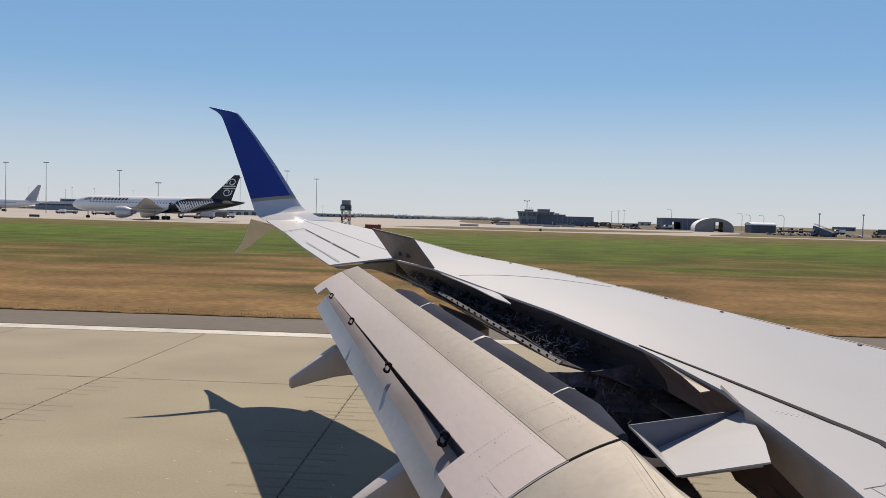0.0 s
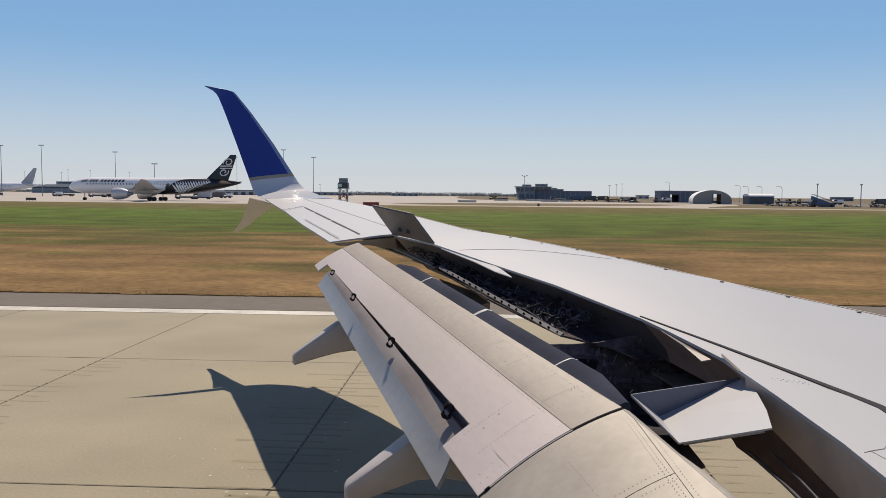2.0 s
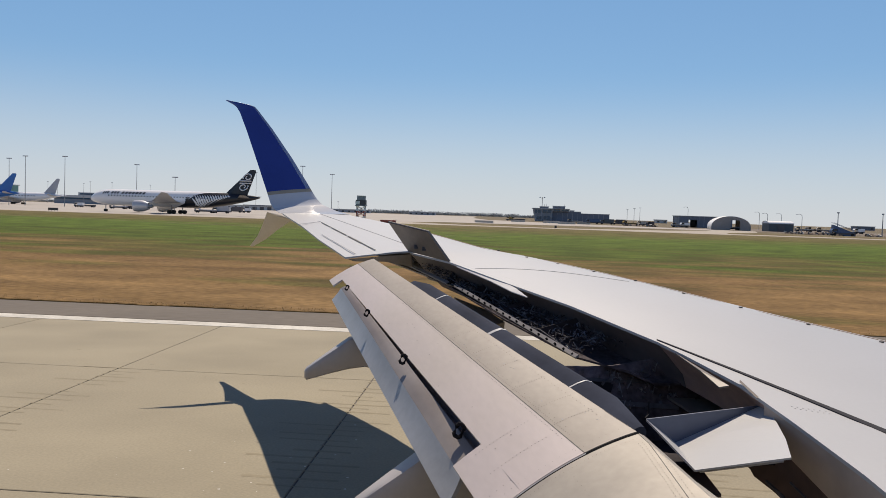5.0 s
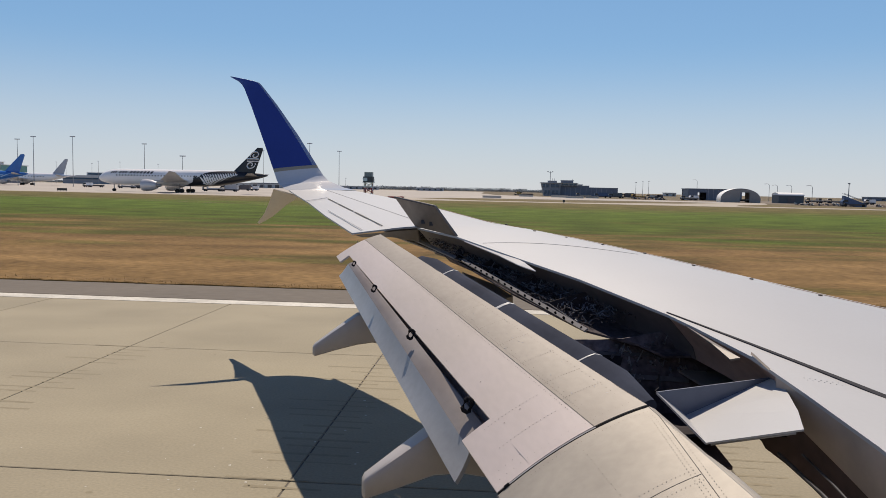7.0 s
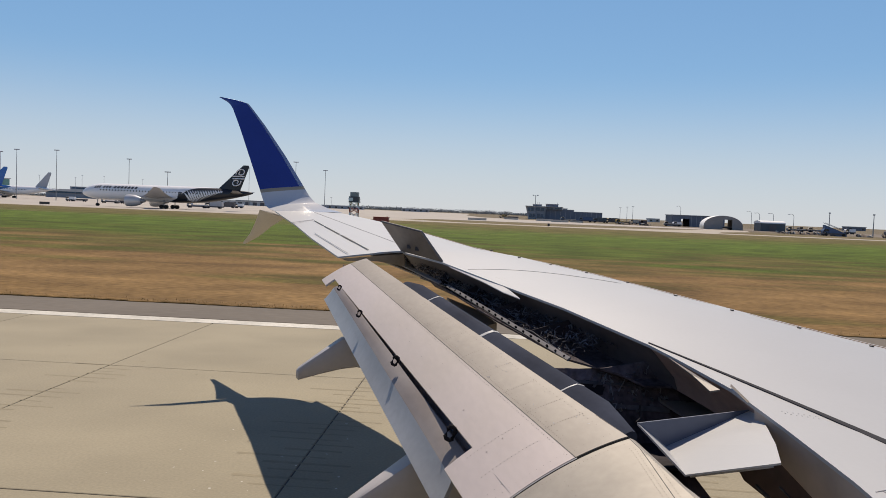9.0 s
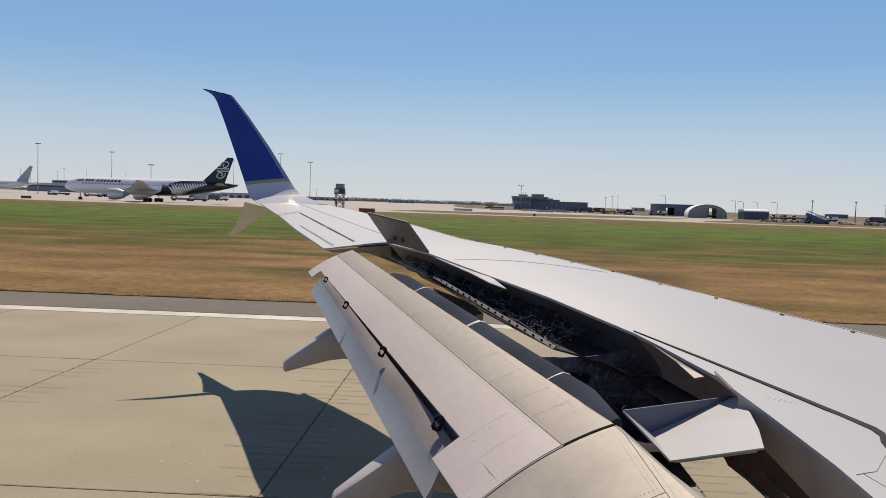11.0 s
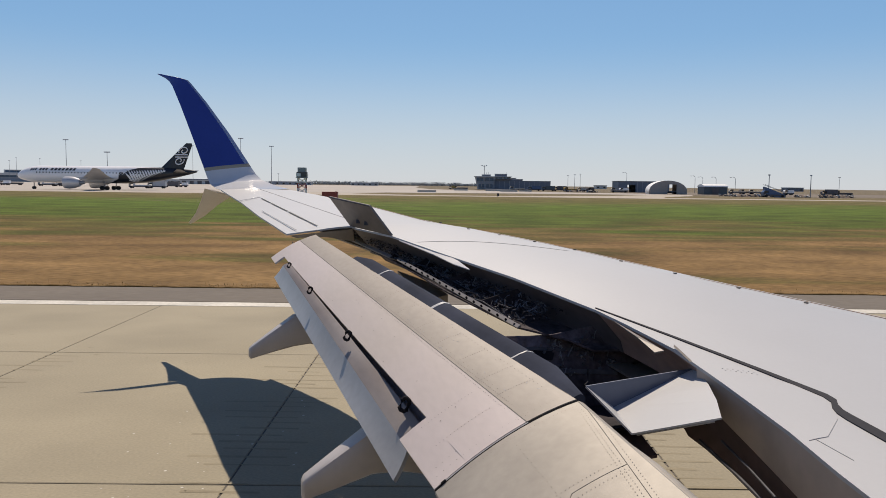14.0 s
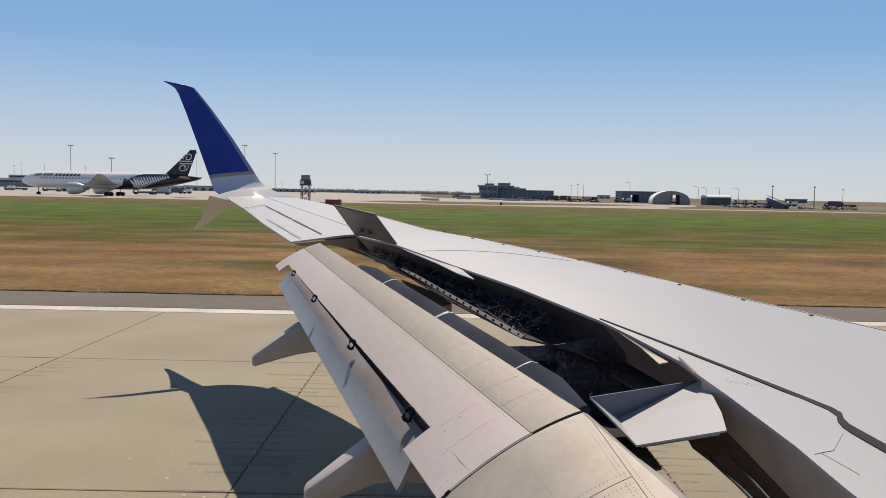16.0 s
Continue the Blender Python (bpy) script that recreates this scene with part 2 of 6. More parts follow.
# ---- mesh helpers ----
def mesh(name, verts, faces, mat, parent=None, label="", smooth=False):
    me = bpy.data.meshes.new(name)
    me.from_pydata([tuple(v) for v in verts], [], faces)
    bm = bmesh.new()
    bm.from_mesh(me)
    bmesh.ops.recalc_face_normals(bm, faces=bm.faces)
    if smooth:
        for e in bm.edges:
            e.smooth = len(e.link_faces) == 2 and e.calc_face_angle(0.0) < radians(38)
    bm.to_mesh(me)
    bm.free()
    for p in me.polygons:
        p.use_smooth = smooth
    me.materials.append(mat)
    ob = new(name, me)
    ob.parent = parent
    if label:
        tagged(ob, label)
    return ob


class Bag:
    """Gathers vertices and faces of one mesh."""

    def __init__(self):
        self.v, self.f = [], []

    def add(self, verts, faces):
        k = len(self.v)
        self.v += [Vector(p) for p in verts]
        self.f += [tuple(i + k for i in face) for face in faces]
        return self

    def box(self, x0, y0, z0, x1, y1, z1, m=None):
        pts = [Vector((x, y, z)) for z in (z0, z1) for x, y in ((x0, y0), (x1, y0), (x1, y1), (x0, y1))]
        if m:
            pts = [m @ p for p in pts]
        return self.add(pts, [(0, 3, 2, 1), (4, 5, 6, 7), (0, 1, 5, 4), (1, 2, 6, 5), (2, 3, 7, 6), (3, 0, 4, 7)])

    def tube(self, pts, r, n=8, r_end=None):
        pts = [Vector(p) for p in pts]
        rings = []
        for i, p in enumerate(pts):
            d = (pts[min(i + 1, len(pts) - 1)] - pts[max(i - 1, 0)]).normalized()
            u = d.cross(Vector((0, 0, 1)) if abs(d.z) < 0.9 else Vector((1, 0, 0))).normalized()
            w = d.cross(u)
            rr = r if r_end is None else r + (r_end - r) * i / (len(pts) - 1)
            rings.append([p + rr * (math.cos(q) * u + math.sin(q) * w) for q in (2 * math.pi * k / n for k in range(n))])
        return self.rings(rings)

    def rings(self, rings, caps=True):
        n = len(rings[0])
        faces = [(i * n + k, i * n + (k + 1) % n, (i + 1) * n + (k + 1) % n, (i + 1) * n + k) for i in range(len(rings) - 1) for k in range(n)]
        if caps:
            faces += [tuple(range(n))[::-1], tuple(range((len(rings) - 1) * n, len(rings) * n))]
        return self.add([p for ring in rings for p in ring], faces)

    def sheet(self, rows, down):
        """A sheet of some thickness: rows of points, and the vector to its other face."""
        h, w, down = len(rows), len(rows[0]), Vector(down)
        top = [Vector(p) for row in rows for p in row]
        k = h * w
        quad = [(i * w + j, i * w + j + 1, (i + 1) * w + j + 1, (i + 1) * w + j) for i in range(h - 1) for j in range(w - 1)]
        rim = [j for j in range(w)] + [i * w + w - 1 for i in range(1, h)] + [(h - 1) * w + j for j in range(w - 2, -1, -1)] + [i * w for i in range(h - 2, 0, -1)]
        faces = quad + [tuple(i + k for i in q[::-1]) for q in quad]
        faces += [(rim[i], rim[(i + 1) % len(rim)], rim[(i + 1) % len(rim)] + k, rim[i] + k) for i in range(len(rim))]
        return self.add(top + [p + down for p in top], faces)

    def strip(self, pts, width, up=(0, 0, 1), lift=0.003, sink=0.004):
        """A thin raised strip along a line of points."""
        pts, up = [Vector(p) for p in pts], Vector(up)
        rows = []
        for i, p in enumerate(pts):
            d = (pts[min(i + 1, len(pts) - 1)] - pts[max(i - 1, 0)]).normalized()
            s = d.cross(up).normalized() * width / 2
            rows.append([p - s + up * lift, p + s + up * lift])
        return self.sheet(rows, -up * (lift + sink))

    def done(self, name, mat, parent=None, label="", smooth=False):
        return mesh(name, self.v, self.f, mat, parent, label, smooth)


def thing(name, label, category, at=(0, 0, 0), group="", kind=""):
    ob = new(name)
    ob.location = at
    return tagged(ob, label, category, group, kind)


def lerp(a, b, t):
    return a + (b - a) * t


def along(table, t):
    """A value from rows of (key, value...), straight between them."""
    for (k0, *v0), (k1, *v1) in zip(table, table[1:]):
        if t <= k1:
            break
    q = (t - k0) / (k1 - k0)
    out = [lerp(p, r, q) for p, r in zip(v0, v1)]
    return out[0] if len(out) == 1 else out


# ---- ground ----
DRY_TRACK = material("pale_dry_grass", (0.22, 0.20, 0.085), 0.95, 0.0, 0.3, 0.5, 0.4, 0.1)
SLAB_A, SLAB_B = 5.2, 6.6
JOINT_A, JOINT_B = -2.35, 15.0


def patch(name, corners, z, mat, thick=0.02, parent=None):
    """A flat paved area from corners in the airfield's axes."""
    n = len(corners)
    top = [field(a, b, z) for a, b in corners]
    faces = [tuple(range(n)), tuple(range(2 * n - 1, n - 1, -1))] + [(i, (i + 1) % n, n + (i + 1) % n, n + i) for i in range(n)]
    return mesh(name, top + [p - Vector((0, 0, thick)) for p in top], faces, mat, parent)


def ground_sheet():
    ring = [(4600 * math.cos(q), 4600 * math.sin(q)) for q in (2 * math.pi * k / 64 for k in range(64))]
    mid = [(0.12 * x, 0.12 * y) for x, y in ring]
    verts = [(x, y, -0.03) for x, y in mid] + [(x, y, -0.03) for x, y in ring]
    faces = [tuple(range(64))] + [(k, (k + 1) % 64, 64 + (k + 1) % 64, 64 + k) for k in range(64)]
    return tagged(mesh("ground", verts, faces, GRASS), "flat airfield grass, dry brown near the runway, greener further out", "ground", kind="structure")


ground_sheet()
runway = tagged(patch("runway", ((-900, -30), (900, -30), (900, 21.6), (-900, 21.6)), -0.012, JOINT), "pale beige concrete runway of large jointed slabs", "runway", kind="structure")
for lo, hi in ((-900, JOINT_A - 9 * SLAB_A), (JOINT_A + 9 * SLAB_A, 900)):
    patch("runway_stretch", ((lo, -30), (hi, -30), (hi, 21.6), (lo, 21.6)), 0.0, CONCRETE, 0.01, runway)
tagged(patch("shoulder", ((-900, 21.66), (900, 21.66), (900, 24.5), (-900, 24.5)), -0.004, ASPHALT), "worn grey asphalt shoulder between runway and grass", "shoulder", kind="structure")
tagged(patch("edge_line", ((-900, 20.85), (900, 20.85), (900, 21.5), (-900, 21.5)), 0.007, LINE_WHITE, 0.004), "worn white painted runway edge line", "road marking", kind="structure")
tagged(patch("taxiway", ((-1500, 222), (1500, 222), (1500, 238), (-1500, 238)), 0.0, TAXI), "pale concrete taxiway strip across the grass", "taxiway", kind="structure")
tagged(patch("apron", ((-1500, 238), (-22, 238), (-30, 262), (-20, 296), (30, 318), (95, 326), (100, 372), (40, 420), (-5, 520), (-20, 700), (-30, 1250), (-1500, 1250)), -0.004, APRON), "broad pale concrete apron in front of the terminal", "apron", kind="structure")
tagged(patch("worn_track", ((-180, 185.2), (-92, 150.0), (-40, 130.4), (0, 114.8), (0, 115.3), (-40, 130.9), (-92, 150.6), (-180, 186.0)), -0.02, DRY_TRACK, 0.02), "thin pale worn track across the grass", "track", kind="structure")
tagged(patch("service_road", ((20, 238), (70, 238), (78, 262), (100, 300), (114, 345), (100, 352), (84, 310), (60, 270)), 0.004, TAXI), "pale service road curving off the taxiway", "road", kind="structure")
tagged(patch("service_road", ((-60, 238), (-8, 238), (-22, 252), (-52, 285), (-80, 330), (-92, 330), (-70, 290)), 0.004, TAXI), "pale service road curving off the taxiway", "road", kind="structure")
tagged(patch("yard", ((82, 345), (330, 290), (420, 420), (120, 520)), -0.008, DIRT), "bare brown dirt yard round the hangars", "yard", kind="structure")

# ---- the wing ----
wing = thing("aircraft_wing", "white airliner wing with lowered flaps, raised spoilers and a blue winglet", "aircraft wing")


def top_z(y):
    return 1.504 + 0.114 * y


def skin(x, y, dz=0.0):
    return Vector((x, y, top_z(y) + dz))


LEADING = ((-1.6, 10.0), (1.0, 8.55), (3.4, 7.22), (6.25, 5.69), (7.6, 4.945), (9.467, 4.055), (10.49, 3.45), (11.64, 2.63), (13.19, 1.99), (14.3, 1.42), (15.4, 0.70))
TRAILING = ((-1.6, 2.6), (1.0, 2.75), (3.36, 3.03), (3.86, 3.115), (4.65, 3.19), (5.4, 3.24), (6.1, 3.165), (6.54, 3.10), (7.9, 2.735), (9.1, 2.29), (10.4, 1.837), (11.1, 1.381))


def chord_row(te, le, dz=0.0, n=9, belly=0.03):
    row = []
    for k in range(n):
        c = k / (n - 1)
        x, y = lerp(te[0], le[0], c), lerp(te[1], le[1], c)
        row.append(skin(x, y, dz + belly * 4 * c * (1 - c) - 0.0 * c))
    # the rounded nose
    for fx, fz in ((0.05, -0.035), (0.075, -0.10), (0.03, -0.17)):
        row.append(skin(le[0] + fx, le[1] + 0.3 * fx, dz + fz))
    return row


def build_skin():
    stations = [-1.5, 1.0, 2.2, 3.36, 3.86, 4.65, 5.4, 6.1, 6.54, 7.2, 7.9, 8.5, 9.1, 9.75, 10.4, 11.1]
    inner = Bag()
    rows = [chord_row((along(TRAILING, y), y), (along(LEADING, y), y + 0.05)) for y in stations]
    inner.sheet(rows, (0, 0, -0.025))
    inner.done("upper_skin", WING_WHITE, wing, "clean white painted upper skin", True)
    outer = Bag()
    te = ((0.425, 10.578), (0.25, 11.35), (0.073, 12.115), (-0.206, 13.581), (-0.42, 14.5), (-0.608, 15.33))
    le_y = (11.15, 11.8, 12.5, 13.8, 14.7, 15.4)
    rows = []
    for i, (p, y) in enumerate(zip(te, le_y)):
        row = chord_row(p, (along(LEADING, y), y), belly=0.02)
        if i == 0:
            bend = (0.425, 10.578), (1.353, 11.095), (along(LEADING, 11.15), 11.15)
            for k in range(9):
                c = k / 8
                a, b, q = (bend[0], bend[1], c / 0.45) if c < 0.45 else (bend[1], bend[2], (c - 0.45) / 0.55)
                row[k] = skin(lerp(a[0], b[0], q), lerp(a[1], b[1], q), 0.02 * 4 * c * (1 - c))
        rows.append(row)
    outer.sheet(rows, (0, 0, -0.022))
    outer.done("outboard_skin", WING_WHITE, wing, "clean white outboard skin with the aileron", True)
    lower = Bag()
    rows = []
    for y in (-1.5, 1.0, 3.4, 5.4, 7.9, 10.0, 12.1, 13.6, 15.2):
        rear = along(TRAILING, y) + 0.32 if y < 10.6 else along(((10.6, 1.75), (15.4, -0.1)), y)
        le = along(LEADING, y)
        deep = along(((-1.6, 1.0), (1.0, 0.95), (5.4, 0.62), (10.4, 0.40), (15.4, 0.12)), y)
        rows.append([skin(rear, y, -deep), skin(lerp(rear, le, 0.55), y, -deep * 1.1), skin(le - 0.15, y, -deep * 0.62), skin(le + 0.03, y, -0.17)])
    lower.sheet(rows, (0, 0, -0.02))
    lower.done("lower_skin", UNDER_GREY, wing, "grey lower skin", True)


build_skin()


def on_skin(x, y, lift=0.003):
    c = (x - along(TRAILING, y)) / (along(LEADING, y) - along(TRAILING, y))
    return skin(x, y, 0.12 * c * (1 - c) + lift)


def build_skin_details():
    seams = Bag()
    for a, b in (((0.12, 15.287), (1.402, 11.697)), ((-0.255, 13.645), (0.112, 14.138)), ((0.128, 12.525), (0.567, 10.76))):
        seams.strip([skin(lerp(a[0], b[0], q), lerp(a[1], b[1], q), 0.024) for q in (0, 0.25, 0.5, 0.75, 1)], 0.016, lift=0.001)
    seams.done("panel_seam", LINE_GREY, wing, "thin grey panel seams")
    tabs = Bag()
    a, b = (0.131, 13.991), (0.875, 11.103)
    for q0, q1, w in ((0.0, 0.2, 0.02), (0.22, 0.52, 0.026), (0.55, 0.78, 0.032), (0.78, 1.0, 0.02)):
        tabs.strip([skin(lerp(a[0], b[0], q), lerp(a[1], b[1], q), 0.026) for q in (q0, q1)], w, lift=0.001)
    tabs.done("aileron_hinge_slot", SEAM, wing, "dark hinge slots of the aileron")
    thin = Bag().strip([on_skin(lerp(2.10, 3.95, q), lerp(9.9, 9.2, q) + 0.35 * math.sin(3.1 * q) * 0.5, 0.001) for q in [k / 12 for k in range(13)]], 0.008)
    thin.done("panel_seam", LINE_GREY, wing)
    seal = Bag()
    line = [(3.123, 6.60), (3.27, 6.1), (3.397, 5.67), (3.52, 5.22), (3.624, 4.824), (3.70, 4.52), (3.752, 4.303), (3.745, 4.21), (3.69, 4.13), (3.66, 4.05), (3.655, 3.964), (3.655, 3.6)]
    rows = []
    for i, (x, y) in enumerate(line):
        w = along(((0, 0.010), (4, 0.040), (7, 0.062), (11, 0.085)), i)
        rows.append([on_skin(x - w * 0.9, y - w * 0.3, 0.008), on_skin(x + w * 0.2, y + w * 0.2, 0.008)])
    seal.sheet(rows, (0, 0, -0.012)).done("spoiler_seal", SEAL_GREY, wing, "dark rubber seal curving across the white skin")
    # brown line added in place of the slat gap, where grass shows through
    edge = [(along(LEADING, y) - 0.025, y) for y in (3.4, 5.0, 6.25, 7.6, 8.5, 9.467, 10.49, 11.64, 13.19, 14.3)]
    Bag().strip([skin(x, y, 0.004) for x, y in edge], 0.016, lift=0.002).done("leading_edge_seal", EDGE_BROWN, wing, "thin brown line standing in for the slat gap")
    for x, y in ((5.40, 6.55), (5.065, 7.19), (4.724, 7.906), (4.386, 8.593), (4.085, 9.315), (3.735, 9.881), (3.39, 10.387), (3.075, 10.895), (2.79, 11.46)):
        Bag().tube([skin(x, y, -0.01), skin(x, y, 0.016)], 0.022, 8).done("skin_fitting", SEAM, wing)
    rv = Bag()
    for k in range(7):
        for r in range(2):
            p = on_skin(3.36 + 0.03 * k, 4.92 - 0.02 * k - 0.04 * r, 0.0)
            rv.box(p.x - 0.004, p.y - 0.003, p.z - 0.006, p.x + 0.004, p.y + 0.003, p.z + 0.002)
    tagged(rv.done("skin_stencil", FAINT_GREY, wing, "small grey stencil marks"), kind="stuff")
    panel = Bag()
    panel.strip([on_skin(*p) for p in ((3.15, 3.735), (3.20, 3.745), (3.296, 3.756), (3.42, 3.86), (3.54, 3.96))], 0.005, lift=0.0005)
    panel.strip([on_skin(*p) for p in ((3.20, 3.74), (3.21, 3.6), (3.22, 3.463))], 0.004, lift=0.0005)
    panel.done("access_panel_seam", FAINT_GREY, wing)


build_skin_details()


# winglet: (trailing x, y, z) and (leading x, y, z) from root to tip
WINGLET = (
    (0.00, (-0.608, 15.33, 3.245), (0.70, 15.40, 3.27)),
    (0.06, (-0.70, 15.45, 3.27), (0.45, 15.60, 3.33)),
    (0.12, (-0.80, 15.58, 3.345), (0.16, 15.75, 3.45)),
    (0.18, (-0.86, 15.66, 3.44), (0.05, 15.82, 3.56)),
    (0.25, (-0.915, 15.70, 3.60), (-0.05, 15.86, 3.71)),
    (0.27, (-0.928, 15.715, 3.635), (-0.07, 15.87, 3.745)),
    (0.28, (-0.938, 15.725, 3.665), (-0.085, 15.88, 3.77)),
    (0.55, (-1.16, 15.93, 4.28), (-0.465, 16.02, 4.37)),
    (0.80, (-1.39, 16.14, 4.90), (-0.89, 16.18, 4.97)),
    (0.94, (-1.545, 16.28, 5.28), (-1.185, 16.28, 5.34)),
    (0.97, (-1.60, 16.30, 5.37), (-1.25, 16.30, 5.41)),
    (0.985, (-1.67, 16.31, 5.43), (-1.38, 16.31, 5.45)),
    (1.00, (-1.83, 16.32, 5.512), (-1.80, 16.32, 5.517)),
)


def blade_ring(te, le, thick, c0=0.0, c1=1.0, n=7):
    te, le = Vector(te), Vector(le)
    chord = le - te
    out = Vector((0.0, 0.9, -0.35)).normalized()
    size = chord.length
    side = lambda c: thick * size * 0.5 * math.sqrt(max(c, 0)) * 0 + thick * size * (max(c * (1 - c), 0.0) ** 0.6) * 1.1 + 0.004
    cs = [lerp(c0, c1, k / (n - 1)) for k in range(n)]
    return [te + chord * c - out * side(c) for c in cs] + [te + chord * c + out * side(c) for c in cs[::-1]]


def build_winglet():
    groups = (("winglet_root", 0.0, 0.25, WING_WHITE, "white blended root of the winglet"), ("winglet_stripe", 0.25, 0.28, STRIPE, "thin pale stripe"), ("winglet_blade", 0.28, 1.0, WING_BLUE, "deep blue winglet blade swept to a hooked tip"))
    for name, lo, hi, mat, label in groups:
        rows = [(t, te, le) for t, te, le in WINGLET if lo - 1e-6 <= t <= hi + 1e-6]
        if name == "winglet_root":
            Bag().rings([blade_ring(te, le, 0.05, 0, 1) for t, te, le in rows[:3]]).done(name, TIP_WHITE, wing, label, True)
            Bag().rings([blade_ring(te, le, 0.05, 0, 1) for t, te, le in rows[2:]]).done("winglet_base", TIP_GREY, wing, "pale grey painted base", True)
            continue
        Bag().rings([blade_ring(te, le, 0.055, 0, 0.90 if hi > 0.9 else 1.0) for t, te, le in rows]).done(name, mat, wing, label, True)
        if hi > 0.9:
            Bag().rings([blade_ring(te, le, 0.055, 0.902, 1.0, 4) for t, te, le in rows]).done("winglet_leading_edge", TIP_EDGE, wing, "polished metal leading edge", True)
    strake = ((-0.92, 15.60, 3.27), (-0.42, 15.60, 3.13)), ((-1.01, 15.85, 3.03), (-0.69, 15.85, 2.94)), ((-1.13, 16.12, 2.77), (-0.96, 16.12, 2.71)), ((-1.29, 16.38, 2.56), (-1.21, 16.38, 2.557))
    rings = []
    for te, le in strake:
        te, le = Vector(te), Vector(le)
        out = Vector((0, 0.5, 0.85)) * 0.02
        mid = (te + le) / 2
        rings.append([te, mid - out, le, mid + out])
    Bag().rings(rings).done("winglet_strake", STRAKE_TAN, wing, "tan lower strake pointing down and out", True)


build_winglet()


# dark base carries the shade under the raised spoilers
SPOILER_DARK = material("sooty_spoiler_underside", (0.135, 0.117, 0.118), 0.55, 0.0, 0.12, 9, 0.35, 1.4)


# lighter red-brown paints in reflected light on the inboard undersides
UNDERSIDE_LIT = material("red_brown_primer", (0.46, 0.32, 0.27), 0.5, 0.0, 0.12, 9, 0.35, 1.4)


FAIR_TAN = material("rear_fairing_tan_paint", (0.47, 0.39, 0.335), 0.55, 0.0, 0.05, 9, 0.25, 1.6)


def build_spoilers():
    hinge = Vector((1.353, 11.095, 2.785)), Vector((1.837, 10.402, 2.69))
    top = Vector((1.053, 11.155, 3.203)), Vector((1.53, 10.45, 3.10))
    rows = [[lerp(hinge[0], hinge[1], q), lerp(lerp(hinge[0], hinge[1], q), lerp(top[0], top[1], q), 0.5), lerp(top[0], top[1], q)] for q in (0, 0.5, 1)]
    sp = Bag().sheet(rows, (0.025, 0.02, 0.012)).done("spoiler", SPOILER_TAN, wing, "raised outboard spoiler showing its grey underside")
    for q in (0.35, 0.55):
        br = Bag()
        p = lerp(lerp(hinge[0], hinge[1], q), lerp(top[0], top[1], q), 0.28)
        br.box(p.x - 0.03, p.y - 0.02, p.z - 0.03, p.x + 0.02, p.y + 0.02, p.z + 0.025)
        br.done("spoiler_bracket", DARK_METAL, sp, "dark hinge bracket")
    rim = Bag()
    rim.tube([top[0], top[1]], 0.012, 6)
    rim.done("spoiler_edge", DARK_METAL, sp)
    # the undersides of the other spoilers, a dark wall under the skin's rear edge
    wall = Bag()
    rows = []
    for y in (2.6, 3.0, 3.5, 4.12, 4.4, 4.7, 5.05):
        x = along(TRAILING, y)
        low = along(((2.6, -0.44), (3.93, -0.365), (4.3, -0.325), (4.7, -0.285), (5.05, -0.26)), y)
        rows.append([skin(x + 0.01, y, -0.026), skin(x + 0.02, y, low * 0.5), skin(x + 0.04, y, low)])
    wall.sheet(rows, (0.02, 0.0, 0)).done("rear_fairing", FAIR_TAN, wing, "tan rear fairing panel", True)
    dark = Bag()
    rows = []
    for y in (6.55, 6.8, 7.2, 7.9, 9.1, 10.4, 11.3):
        x = along(TRAILING, min(y, 11.1))
        rows.append([skin(x + 0.01, y, -0.026), skin(x + 0.10, y, -0.12), skin(x + 0.26, y, -0.30), skin(x + 0.30, y, -0.42)])
    dark.sheet(rows, (0.02, 0, 0)).done("spoiler_underside", SPOILER_DARK, wing, "undersides of the raised spoilers, shade put into their dark base", True)
    brown, rows = Bag(), []
    for y in (5.06, 5.4, 5.8, 6.2, 6.54):
        x = along(TRAILING, y)
        rows.append([skin(x + 0.01, y, -0.026), skin(x + 0.10, y, -0.12), skin(x + 0.26, y, -0.30), skin(x + 0.30, y, -0.42)])
    brown.sheet(rows, (0.02, 0, 0)).done("bay_end_wall", UNDERSIDE_LIT, wing, "inboard spoiler undersides, reflected light put into their red-brown", True)
    web = Bag().sheet([[skin(0.46, 10.585, -0.026), skin(0.56, 10.66, -0.07)], [skin(0.95, 10.86, -0.026), skin(1.0, 10.92, -0.11)], [skin(1.39, 11.10, -0.026), skin(1.42, 11.16, -0.22)]], (0.01, 0.015, 0))
    web.done("aileron_end_wall", WALL_TAN, wing, "dirty tan end wall beside the aileron")
    sliver = Bag()
    sliver.sheet([[skin(1.90, 10.18, -0.02), skin(1.93, 10.18, 0.0)], [skin(2.17, 9.3, -0.03), skin(2.27, 9.3, 0.0)], [skin(2.29, 8.75, -0.035), skin(2.37, 8.8, -0.012)], [skin(2.376, 8.355, -0.014), skin(2.381, 8.36, -0.012)]], (0, 0, -0.01))
    sliver.sheet([[skin(2.33, 9.39, 0.006), skin(2.36, 9.40, 0.012)], [skin(2.40, 9.15, 0.0), skin(2.45, 9.18, 0.012)], [skin(2.487, 8.955, 0.0), skin(2.492, 8.96, 0.002)]], (0, 0, -0.008))
    sliver.done("spoiler_lip", WING_WHITE, wing, "white toothed lip of a raised spoiler")
    tip = [Vector(p) for p in ((3.127, 6.253, 2.205), (3.156, 5.406, 2.11), (3.082, 5.42, 2.095), (3.105, 5.75, 2.15))]
